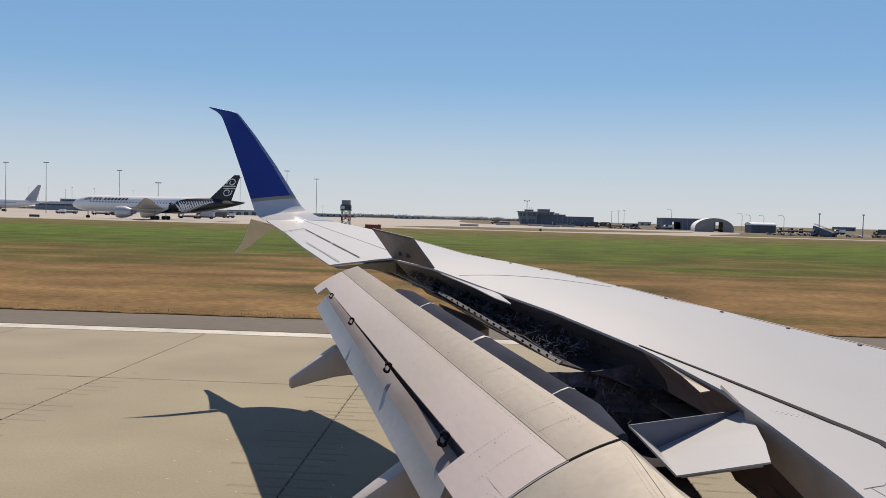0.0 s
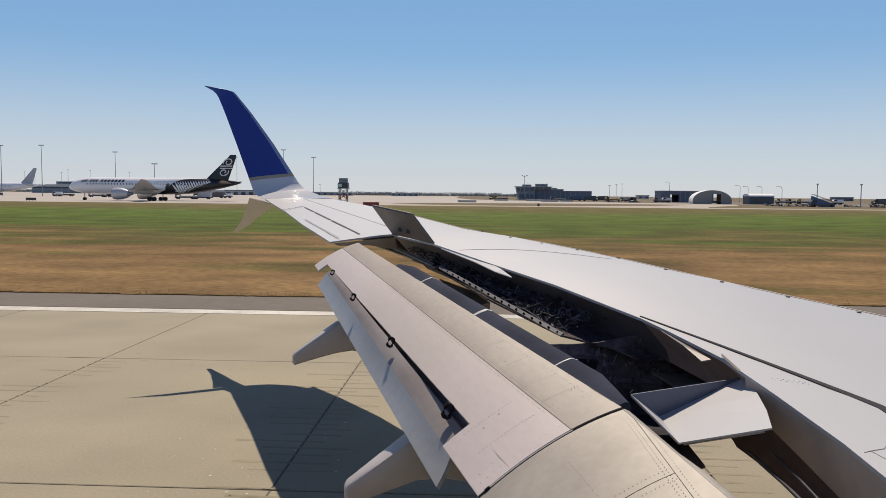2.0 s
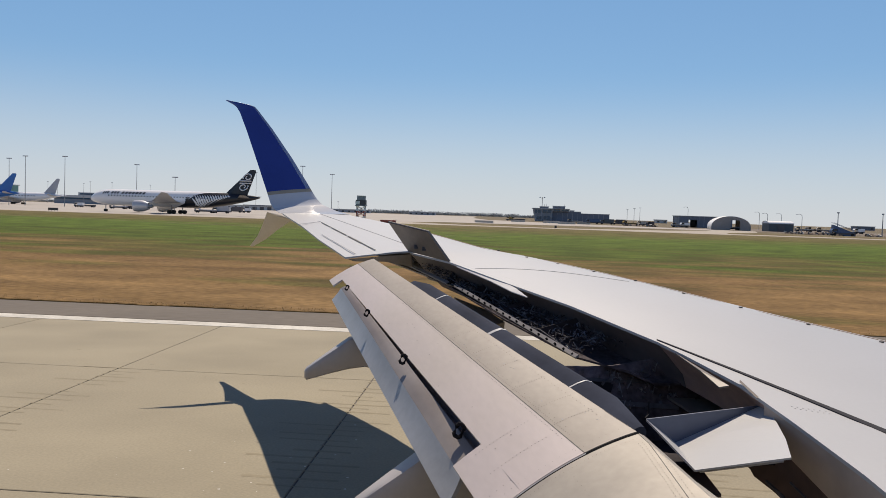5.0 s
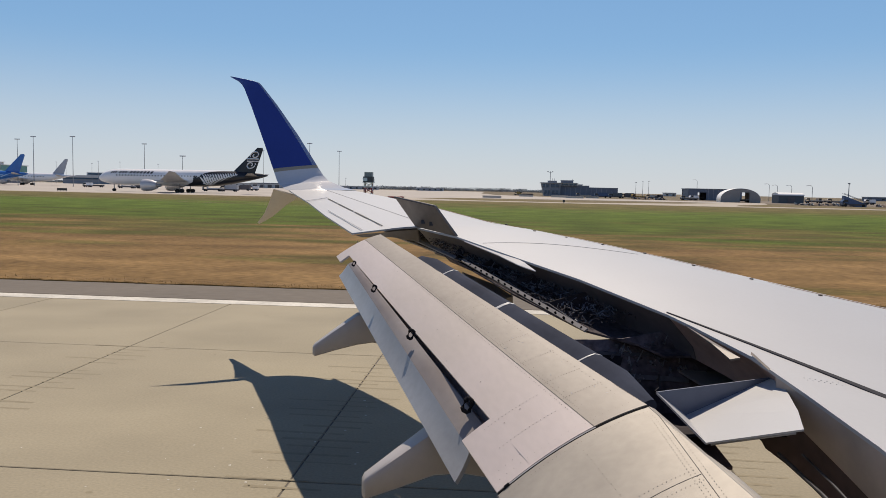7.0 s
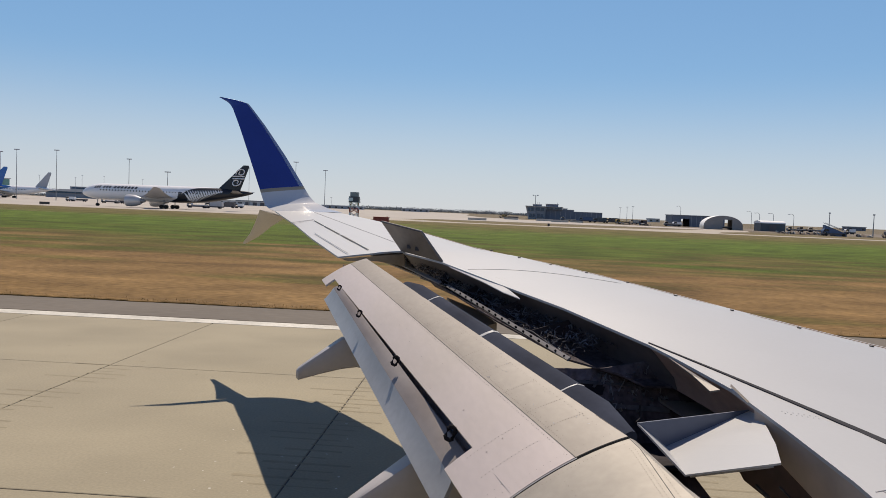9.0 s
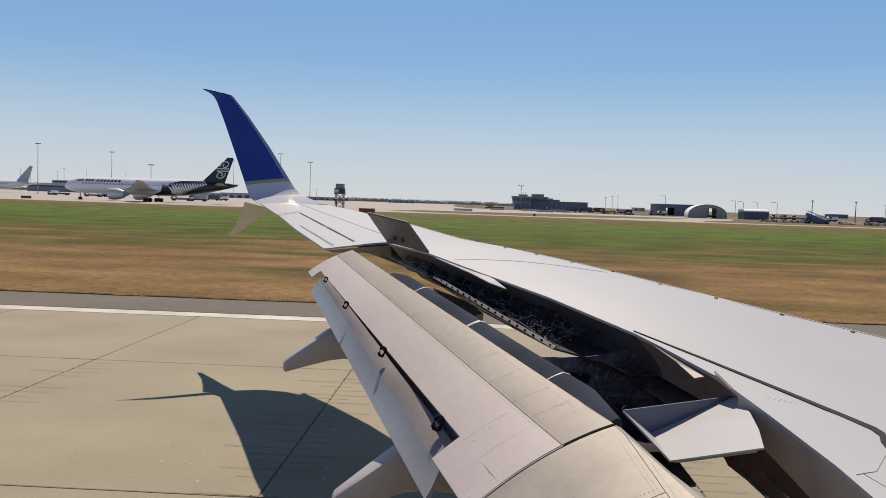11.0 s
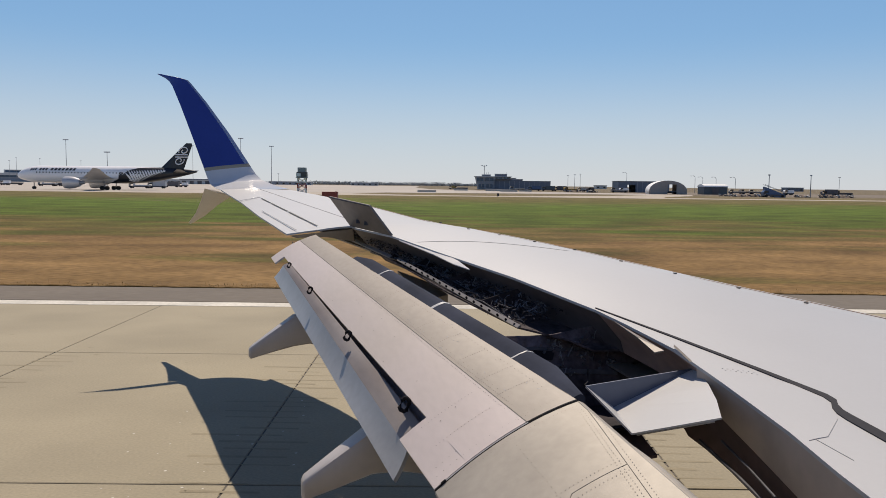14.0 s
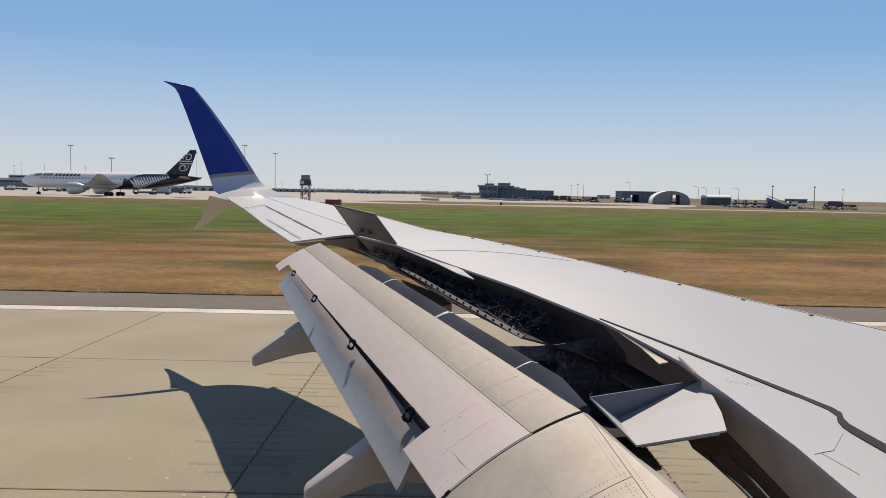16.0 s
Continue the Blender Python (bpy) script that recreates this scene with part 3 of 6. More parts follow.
    Bag().add(tip + [p - Vector((0, 0, 0.012)) for p in tip], [(0, 1, 2, 3), (7, 6, 5, 4)] + [(i, (i + 1) % 4, 4 + (i + 1) % 4, 4 + i) for i in range(4)]).done("spoiler_tip", SPOILER_TAN, wing, "brown spoiler end plate")
    blade = [Vector(p) for p in ((3.252, 5.42, 2.148), (3.238, 5.40, 2.136), (3.202, 5.10, 2.085), (3.212, 5.10, 2.092))]
    Bag().add(blade + [p + Vector((0.01, 0.01, 0.0)) for p in blade], [(0, 1, 2, 3), (7, 6, 5, 4)] + [(i, (i + 1) % 4, 4 + (i + 1) % 4, 4 + i) for i in range(4)]).done("spoiler_blade", SPOILER_TAN, wing, "tan spoiler hinge blade")


build_spoilers()


def bay_web(u, v):
    """A point of the web: u from its aft end forward, v from its top down."""
    x, y, z = along(((0, 1.95, 6.93, 1.90), (0.15, 2.31, 7.06, 1.925), (0.3, 2.62, 6.91, 1.95), (0.45, 2.80, 6.83, 1.975), (0.7, 3.25, 6.90, 2.03), (1, 4.0, 7.0, 2.08)), u)
    return Vector((x, lerp(y, 6.46, v), lerp(z, 1.36, v)))


def build_cove():
    """The open bay between the spoilers and the flap, with its rail, pipes and brackets."""
    floor = Bag()
    rows = []
    for y, x0, z0 in ((10.75, 1.72, 2.42), (9.99, 1.86, 2.35), (8.5, 2.16, 2.17), (7.1, 2.52, 2.01), (6.6, 2.86, 1.97)):
        x1 = along(TRAILING, y) + 0.30
        rows.append([Vector((x0, y, z0)), skin(lerp(x0, x1, 0.5), y, -0.40), skin(x1, y, -0.40)])
    floor.sheet(rows, (0, 0, -0.02)).done("cove_floor", BAY_DARK, wing, "bay floor, shade put into its dark base", True)
    # a steep web added to turn from the sun; the floor's black base carries shade
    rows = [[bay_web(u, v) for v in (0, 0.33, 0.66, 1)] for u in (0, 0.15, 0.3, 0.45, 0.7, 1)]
    Bag().sheet(rows, (0, 0.02, 0)).done("bay_web", BAY_DARK, wing, "steep web added to turn from the sun and keep the bay dark", True)
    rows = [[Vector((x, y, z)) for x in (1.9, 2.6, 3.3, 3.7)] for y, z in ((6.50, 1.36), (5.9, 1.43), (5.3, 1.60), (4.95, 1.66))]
    Bag().sheet(rows, (0, 0, -0.02)).done("cove_inner_floor", BAY_SHADE, wing, "inboard bay floor, shade put into its black base", True)
    a, b = Vector((1.855, 10.05, 2.375)), Vector((2.50, 7.02, 2.00))
    rail = Bag()
    d = (b - a).normalized()
    across = Vector((0.75, 0.1, 0.55)).normalized()
    rail.sheet([[a, a + across * 0.044], [b, b + across * 0.044]], d.cross(across) * 0.02)
    rail = rail.done("rail", RAIL_GREY, wing, "pale perforated metal rail")
    for k in range(18):
        hole = Bag()
        p = lerp(a, b, (k + 0.5) / 18) + across * 0.022
        n = d.cross(across)
        hole.add([p + d * u * 0.010 + across * v * 0.010 + n * w for w in (-0.0015, 0.0215) for u, v in ((-1, -0.7), (-0.6, -1), (0.6, -1), (1, -0.7), (1, 0.7), (0.6, 1), (-0.6, 1), (-1, 0.7))], [tuple(range(8)), tuple(range(15, 7, -1))] + [(i, (i + 1) % 8, 8 + (i + 1) % 8, 8 + i) for i in range(8)])
        hole.done("rail_hole", HOLE, rail, "round dark hole")
    a2, b2 = Vector((1.42, 11.6, 2.55)), Vector((1.80, 10.35, 2.40))
    Bag().sheet([[a2, a2 + across * 0.045], [b2, b2 + across * 0.045]], (0, 0, -0.015)).done("outboard_rail", PIPE_METAL, wing, "dark steel outboard rail")
    rng = random.Random(4)
    for run in range(2):
        y = 11.0
        pts = []
        while y > 7.3:
            q = 0.2 + 0.25 * run + rng.uniform(-0.03, 0.03)
            x0 = along(((5.0, 2.5), (6.6, 2.55), (10.2, 1.84), (11.2, 1.6)), y)
            x1 = along(TRAILING, min(y, 11.1)) + 0.22
            pts.append(skin(lerp(x0, x1, q), y, -0.33 + 0.12 * q + rng.uniform(-0.03, 0.05)))
            y -= rng.uniform(0.3, 0.6)
        Bag().tube(pts, rng.uniform(0.004, 0.009), 6).done("hydraulic_pipe", DARK_METAL, wing, smooth=True)
    for k in range(150):
        y = rng.uniform(7.35, 11.1)
        x0 = along(((5.0, 2.5), (6.6, 2.66), (10.2, 1.96), (11.2, 1.74)), y)
        x1 = along(TRAILING, min(y, 11.1)) + 0.24
        q = rng.random()
        p = skin(lerp(x0, x1, q), y, -0.34 + 0.14 * q)
        m = Matrix.Translation(p) @ Euler((rng.uniform(-0.6, 0.6), rng.uniform(-0.6, 0.6), rng.uniform(0, 3))).to_matrix().to_4x4()
        s = rng.uniform(0.005, 0.013)
        bag = Bag().box(-s, -s * 0.4, -0.02, s, s * 0.4, s * rng.uniform(0.6, 1.5), m)
        bag.tube([m @ Vector((0, 0, 0)), m @ Vector((rng.uniform(-0.07, 0.07), rng.uniform(-0.07, 0.07), rng.uniform(0.0, 0.05)))], 0.006, 6)
        bag.done("actuator_bracket", rng.choice((DARK_METAL, PIPE_METAL, PIPE_METAL, DARK_METAL, COVE_BROWN)), wing)
    bits = {"bay_hardware": (Bag(), PIPE_METAL, 330), "bay_wiring": (Bag(), BAY_SHADE, 900), "bay_tubing": (Bag(), DARK_METAL, 420)}
    for name, (bag, mat, count) in bits.items():
        for k in range(count):
            y = 7.2 + 3.9 * rng.random() ** 0.85
            x0 = along(((5.0, 2.35), (6.6, 2.68), (10.2, 1.98), (11.2, 1.76)), y)
            x1 = along(TRAILING, min(y, 11.1)) + 0.27
            q = rng.random()
            p = skin(lerp(x0, x1, q), y, -0.37 + 0.16 * q + rng.uniform(0, 0.05))
            if y > 10.45:
                w = rng.random()
                p = lerp(lerp(skin(1.50, 11.70, -0.22), skin(1.85, 10.36, -0.3), w), lerp(skin(1.47, 11.38, -0.09), skin(1.95, 10.5, -0.14), w), q)
            d1 = Vector((rng.uniform(-1, 1), rng.uniform(-1.6, 1.6), rng.uniform(-0.5, 0.7))) * rng.uniform(0.01, 0.045)
            bag.tube([p - d1, p + d1 * 0.3 + Vector((0, 0, 0.008)), p + d1], rng.uniform(0.002, 0.0055), 4)
        tagged(bag.done(name, mat, wing, "dense small fittings and wiring"), kind="stuff")
    for y in (8.0, 8.9, 9.8, 10.6):
        x1 = along(TRAILING, min(y, 11.1)) + 0.25
        x0 = along(((5.0, 2.5), (6.6, 2.6), (10.2, 1.88), (11.2, 1.66)), y)
        Bag().sheet([[skin(x0 + 0.05, y, -0.29), skin(x1 + 0.02, y, -0.12)], [skin(x0 + 0.05, y, -0.33), skin(x1 + 0.02, y, -0.40)]], (0, 0.015, 0)).done("bay_rib", BAY_SHADE, wing)


build_cove()


def build_inner_bay():
    """Small fittings on the web of the bay's inboard end."""
    rng = random.Random(21)
    out = Vector((0, -0.5, 0.25))
    for v0, v1, w in ((0.16, 0.30, 0.03), (0.42, 0.62, 0.045)):
        pts = [bay_web(lerp(0.18, 0.75, q), lerp(v0, v1, q)) for q in (0, 0.25, 0.5, 0.75, 1)]
        Bag().strip(pts, w, (0, -0.9, 0.4), 0.02).done("bay_beam", DARK_METAL, wing, "dark beam across the web")
    lid = [bay_web(u, v) + out * 0.02 for u, v in ((0.30, 0.16), (0.44, 0.20), (0.40, 0.36), (0.26, 0.32))]
    Bag().add(lid + [p - out * 0.06 for p in lid], [(0, 1, 2, 3), (7, 6, 5, 4)] + [((i + 1) % 4, i, 4 + i, 4 + (i + 1) % 4) for i in range(4)]).done("bay_hatch", RUBBER, wing, "black hatch in the web")
    for k in range(60):
        u, v, r = rng.uniform(0.32, 0.85), rng.uniform(0.03, 0.62), rng.uniform(0.006, 0.02)
        m = Matrix.Translation(bay_web(u, v) + out * r) @ Euler((rng.uniform(-0.6, 0.6), rng.uniform(-0.6, 0.6), rng.uniform(0, 3))).to_matrix().to_4x4()
        bag = Bag().box(-r, -r * 0.6, -r * 1.5, r, r * 0.6, r * 0.6, m)
        bag.tube([m @ Vector((0, 0, 0)), m @ Vector((rng.uniform(-0.05, 0.05), -0.02, rng.uniform(-0.05, 0.05))), m @ Vector((rng.uniform(-0.10, 0.10), 0.0, rng.uniform(-0.10, 0.10)))], 0.005, 6)
        bag.done("bay_fitting", rng.choice((DARK_METAL, PIPE_METAL, BAY_DARK)), wing)
    Bag().tube([bay_web(0.50, 0.34) + out * 0.05, bay_web(0.56, 0.16) + out * 0.05], 0.007, 6).done("bay_strut", PIPE_METAL, wing, "thin steel strut in the bay")


build_inner_bay()

# ---- flaps ----
FLAP_LE = Vector((0.791, 10.3, 2.716)), Vector((1.941, 4.35, 2.077))
FLAP_TE = Vector((0.212, 10.3, 2.416)), Vector((1.035, 4.35, 1.573))


def flap(s, c, dz=0.0):
    """The main flap's upper face: s from its outboard end inward, c from its nose to its trailing edge."""
    p = lerp(lerp(*FLAP_LE, s), lerp(*FLAP_TE, s), c)
    p.z += 0.25 * c * (1 - c) * (0.6 + 0.4 * s) + dz
    return p


def notch(s):
    return lerp(0.81, 0.78, s)


SPLIT = 0.36


def build_flap():
    def skin_part(name, s0, s1, c0, c1, mat, label):
        rows = [[flap(s, lerp(c0(s), c1(s), k / 8)) for k in range(9)] for s in [lerp(s0, s1, i / 20) for i in range(21)]]
        return Bag().sheet(rows, (0.01, 0, -0.02)).done(name, mat, wing, label, True)

    skin_part("flap_front_skin", 0, 1, lambda s: 0.0, lambda s: SPLIT, FLAP_BEIGE, "beige riveted front skin of the lowered flap")
    skin_part("flap_rear_skin", 0, 1, lambda s: SPLIT, notch, FLAP_GREY, "pale grey rear skin of the lowered flap")
    skin_part("flap_outboard_tab", 0, 0.05, notch, lambda s: 1.0, FLAP_GREY, "pale grey corner tab")
    skin_part("flap_inboard_tab", 0.889, 1.0, notch, lambda s: 1.0, FLAP_GREY, "pale grey corner tab")
    # hidden sheet added under the flap so its ground shadow has no gaps
    rows = []
    for i in range(14):
        s = lerp(-0.10, 1.0, i / 13)
        reach = along(((-1, 0.32), (0.80, 0.32), (0.92, 0.26), (1.0, 0.2)), s)
        rows.append([flap(s, 0.80 if s > 0 else 0.3, -0.14), flap(s, 0.5 if s > 0 else 0.2, -0.28), flap(s, 0) + Vector((min(0.3, reach), 0, -0.40)), flap(s, 0) + Vector((reach, 0, -0.47))])
    Bag().sheet(rows, (0, 0, -0.02)).done("flap_lower_skin", UNDER_GREY, wing, "hidden underside sheet of the flap, added to block the sun", True)
    # hidden plate added to block sun between aileron and flap
    end = [[Vector((x, y, 2.2)) for x in (0.36, 0.6, 0.95)] for y in (9.98, 10.45, 10.8)]
    Bag().sheet(end, (0, 0, -0.02)).done("flap_end_plate", RUBBER, wing, "hidden black plate added to close a gap in the cast shadow")
    Bag().strip([flap(s / 20, SPLIT) for s in range(21)], 0.0065, (-0.4, 0, 0.9), 0.0008).done("flap_seam", SEAM, wing, "dark spanwise seam")
    Bag().tube([flap(s / 16, 0.0, -0.004) for s in range(17)], 0.004, 6).done("flap_lip", SEAM, wing, "dark worn lip of the flap", True)
    profile = ((-0.005, -0.006), (0.06, 0.026), (0.115, 0.045), (0.165, 0.034), (0.20, -0.008), (0.205, -0.07), (0.17, -0.14), (0.05, -0.19), (-0.03, -0.10))

    def nose_ring(s, grow=0.0):
        """The cross-section of the flap's rounded nose."""
        g, p = lerp(0.86, 1.04, s) * along(((0.0, 0.5), (0.262, 0.5), (0.29, 1.0), (0.92, 1.0), (1.0, 0.35)), s), flap(s, 0)
        mid = Vector((0.09, 0, -0.06))
        return [p + (Vector((x, 0, z)) - mid) * (g + grow) + mid * g for x, z in profile]

    Bag().rings([nose_ring(lerp(0.262, 0.995, i / 19)) for i in range(20)]).done("flap_nose", NOSE_METAL, wing, "rounded nose of the flap, shade put into its dark blue-grey", True)
    for s, wide in ((0.405, 0.002), (0.63, 0.0035), (0.865, 0.0012)):
        Bag().rings([nose_ring(s - wide, 0.03), nose_ring(s + wide, 0.03)]).done("nose_band", WING_WHITE, wing, "thin white band round the nose", True)
    Bag().strip([flap(0.984, c / 20) for c in range(4)], 0.012, (-0.4, 0, 0.9), 0.001).done("joint_cover", LINE_GREY, wing, "pale strip beside the flap joint")
    # rivets in rows along the seams
    riv = Bag()
    up = Vector((-0.35, 0, 0.93))

    def rivet(s, c, r=0.0042):
        p = flap(s, c) + up * 0.0012
        u, w = Vector((0.93, 0, 0.35)), Vector((0, 1, 0))
        riv.add([p + u * r, p + w * r, p - u * r, p - w * r, p + up * 0.0012], [(0, 1, 4), (1, 2, 4), (2, 3, 4), (3, 0, 4)])

    for k in range(150):
        s = 0.36 + 0.63 * k / 149
        rivet(s, SPLIT - 0.03)
        rivet(s, SPLIT + 0.025 if k % 3 else SPLIT - 0.06)
        if k % 2 == 0:
            rivet(s, 0.07)
    for s in (0.42, 0.52, 0.60, 0.68, 0.75, 0.82, 0.885, 0.93):
        for k in range(14):
            rivet(s, 0.06 + 0.28 * k / 13)
    for k in range(40):
        rivet(0.975 + 0.012 * (k % 2), 0.05 + 0.9 * k / 39)
    for s in (0.9, 0.945):
        for k in range(16):
            rivet(s, 0.45 + 0.4 * k / 15)
    tagged(riv.done("flap_rivets", RIVET, wing, "rows of small dark rivets"), kind="stuff")
    rng = random.Random(2)
    marks = Bag()
    for k in range(15):
        s, c = rng.uniform(0.1, 0.95), rng.uniform(0.42, 0.75)
        p = flap(s, c) + up * 0.002
        marks.add([p + Vector((0.006, 0.003, 0.002)), p + Vector((0, 0.006, 0)), p + Vector((-0.006, 0, -0.002)), p + Vector((0, -0.005, 0))], [(0, 1, 2, 3)])
    tagged(marks.done("flap_scuffs", RIVET, wing, "small dark scuffs"), kind="stuff")
    bare = Bag()
    for k in range(26):
        s, c, size = rng.uniform(0.55, 0.97), rng.uniform(0.03, 0.33), rng.uniform(0.004, 0.014)
        ds, dc = rng.uniform(0.2, 1.0) * size * 0.4, rng.uniform(-1, 1) * size
        bare.strip([flap(s + ds * q, c + dc * q) for q in (0, 0.5, 1)], rng.uniform(0.002, 0.006), (-0.35, 0, 0.93), 0.0012)
    tagged(bare.done("flap_scratches", LINE_GREY, wing, "pale scratches worn through the beige paint"), kind="stuff")


build_flap()


def build_inboard_flap():
    """The bare metal inboard flap beyond the chordwise seam."""
    le = Vector((1.945, 4.335, 2.073)), Vector((2.02, 2.3, 1.84))
    te = Vector((1.035, 4.335, 1.570)), Vector((1.12, 2.3, 1.30))

    def face(s, c):
        p = lerp(lerp(*le, s), lerp(*te, s), c)
        p.z += (0.25 + 0.05 * s) * c * (1 - c)
        return p

    rows = []
    for i in range(15):
        s = i / 14
        nose = [face(s, 0) + Vector((0.085, 0, -0.14)), face(s, 0) + Vector((0.075, 0, -0.06)), face(s, 0) + Vector((0.04, 0, -0.018))]
        rows.append(nose + [face(s, k / 12) for k in range(13)])
    Bag().sheet(rows, (0.0, 0, -0.02)).done("inboard_flap", BARE_METAL, wing, "worn bare aluminium inboard flap", True)
    Bag().strip([face(0.0, k / 14) for k in range(15)], 0.021, (-0.4, 0, 0.9), 0.001).done("flap_joint", HOLE, wing, "dark curved joint between two flaps")
    Bag().strip([face(0.0, k / 14) for k in range(5, 14)], 0.011, (-0.4, 0, 0.9), 0.003).done("joint_strip", LINE_GREY, wing, "pale grey strip along the joint")
    Bag().tube([face(0.0, 0.925) + Vector((0, 0, 0.004)), face(0.0, 0.955) + Vector((0, 0, 0.004))], 0.011, 8).done("joint_pin", RUBBER, wing, "small black pin at the end of the joint")
    bulge = []
    for i in range(16):
        s = lerp(0.30, 1.0, i / 15)
        g = along(((0.0, 0.35), (0.33, 0.8), (0.37, 1.0), (1.0, 1.0)), s)
        bulge.append([face(s, 0.03) + Vector((x, 0, z)) * g for x, z in ((-0.02, -0.02), (0.03, 0.003), (0.075, -0.004), (0.115, -0.03), (0.135, -0.075), (0.13, -0.14), (0.08, -0.2), (-0.02, -0.2))])
    Bag().rings(bulge).done("inboard_flap_nose", BARE_METAL, wing, "rounded bare metal nose of the inboard flap", True)
    seams = Bag()

    def seam_at(s):
        return min(0.2, 0.005 + 0.31 * max(0.0, s - 0.08))

    seams.strip([face(s / 14, seam_at(s / 14)) for s in range(15)], 0.004, (0, 0, 1), 0.001)
    seams.strip([face(0.385 + (0.02 if k > 8 else 0.0), seam_at(0.4) + 0.042 * k) for k in range(10)] + [face(0.44, 0.51), face(0.5, 0.515)], 0.005, (-0.3, 0, 0.9), 0.001)
    seams.done("inboard_flap_seam", SEAM, wing)
    riv = Bag()

    def rivet(s, c, r=0.0032):
        p = face(s, c) + Vector((-0.1, 0, 1)) * 0.002
        riv.add([p + Vector((r, 0, 0)), p + Vector((0, r, 0)), p - Vector((r, 0, 0)), p - Vector((0, r, 0)), p + Vector((0, 0, 0.0012))], [(0, 1, 4), (1, 2, 4), (2, 3, 4), (3, 0, 4)])

    for k in range(70):
        q = 0.06 + 0.94 * k / 69
        rivet(q, max(0.004, seam_at(q) - 0.03))
        rivet(q, seam_at(q) + 0.03)
        rivet(q, seam_at(q) + 0.055)
        if k % 2:
            rivet(q, 0.5)
    for k in range(34):
        rivet(0.03, 0.04 + 0.9 * k / 33)
        rivet(0.36, 0.12 + 0.85 * k / 33)
        rivet(0.41, 0.12 + 0.85 * k / 33)
    tagged(riv.done("inboard_flap_rivets", RIVET, wing, "rows of small dark rivets"), kind="stuff")


build_inboard_flap()


def aft_share(s):
    """Scale along the eye's sight lines: nearer outboard to catch sun, farther under the corner tab."""
    return 0.952 + 0.09 * s ** 2.2


def build_aft_flap():
    top = Vector((0.441, 10.12, 2.361)), Vector((1.092, 4.88, 1.768))
    low = Vector((0.247, 10.3, 2.154)), Vector((0.856, 4.75, 1.486))
    rows, upper = [], []
    for i in range(15):
        s = i / 14
        a, b = (Vector((0, 0, 3.4)) + (p - Vector((0, 0, 3.4))) * aft_share(s) for p in (lerp(*top, s), lerp(*low, s)))
        fold = lerp(0.30, 0.46, s)
        ridge = lerp(a, b, fold) + Vector((-0.022, 0, 0.024))
        rows.append([ridge] + [lerp(ridge, b, k / 4) + Vector((0.004, 0, -0.006)) * (4 * (k / 4) * (1 - k / 4)) for k in range(1, 5)])
        upper.append([a + Vector((0.03, 0, -0.05))] + [lerp(a, ridge, k / 3) + Vector((-0.004, 0, 0.006)) * (4 * (k / 3) * (1 - k / 3)) for k in range(4)])
    aft = Bag().sheet(rows, (0.02, 0, -0.02)).done("aft_flap", AFT_FLAP, wing, "smooth grey aft flap hanging below the main flap", True)
    Bag().sheet(upper, (0.02, 0, -0.02)).done("aft_flap_upper", AFT_TAN, aft, "mottled tan upper strip of the aft flap", True)
    tall, wide = Vector((0.39, 0.17, 0.81)).normalized(), Vector((0.83, -0.29, -0.38)).normalized()
    for s, size in ((0.125, 0.026), (0.32, 0.031), (0.58, 0.037), (0.84, 0.045)):
        p = Vector((0, 0, 3.4)) + (flap(s, 0.845, 0.01) - Vector((0, 0, 3.4))) * (aft_share(s) - 0.008)
        corners = ((-1.0, -0.35), (-1.0, 0.35), (-0.75, 0.58), (0.55, 0.62), (0.95, 0.45), (1.05, 0.0), (0.95, -0.45), (0.55, -0.62), (-0.75, -0.58))
        loop = [p + tall * size * u + wide * size * v for u, v in corners]
        Bag().tube(loop + loop[:2], 0.36 * size, 8).done("flap_hook", RUBBER, aft, "black looped flap link", True)
    # a wall added behind the slot to stand in for the shadow there
    slot = Bag()
    rows = []
    for i in range(9):
        s = lerp(0.04, 0.9, i / 8)
        q = flap(s, notch(s), -0.05)
        rows.append([q + Vector((0.10, 0, -0.01)), q + Vector((0.06, 0, -0.10))])
    slot.sheet(rows, (0.02, 0, 0)).done("slot_wall", COVE_BROWN, wing, "wall added for the shadow in the slot between the flaps")


build_aft_flap()


def build_fairing(x0, x1, y, half, spine, label):
    """A canoe-shaped fairing of the flap track: spine holds (share of its length, bottom, top, share of its width)."""
    rings = []
    for q, z0, z1, w in spine:
        x, h, v, mid = lerp(x0, x1, q), half * w, z1 - z0, (z0 + z1) / 2
        rings.append([Vector((x, y + h * u, mid + v * k)) for u, k in ((-0.8, 0.47), (-0.5, 0.5), (0.5, 0.5), (0.8, 0.47), (1, 0.32), (1, -0.2), (0.8, -0.44), (0.5, -0.5), (-0.5, -0.5), (-0.8, -0.44), (-1, -0.2), (-1, 0.32))])
    return Bag().rings(rings).done("flap_track_fairing", STRAKE_FAIR, wing, label, True)


STRAKE_FAIR = material("fairing_grey_paint", (0.435, 0.405, 0.39), 0.38, 0.0, 0.03, 16, 0.15, 1.8)
build_fairing(-0.076, 1.918, 8.80, 0.124, ((0, 1.443, 1.522, 0.4), (0.012, 1.42, 1.556, 0.6), (0.15, 1.499, 1.759, 0.8), (0.25, 1.55, 1.9, 1), (0.34, 1.573, 1.922, 1), (0.5, 1.505, 1.798, 1), (0.7, 1.482, 1.708, 1), (1, 1.482, 1.652, 0.8)), "grey canoe fairing pointing out behind the flap")
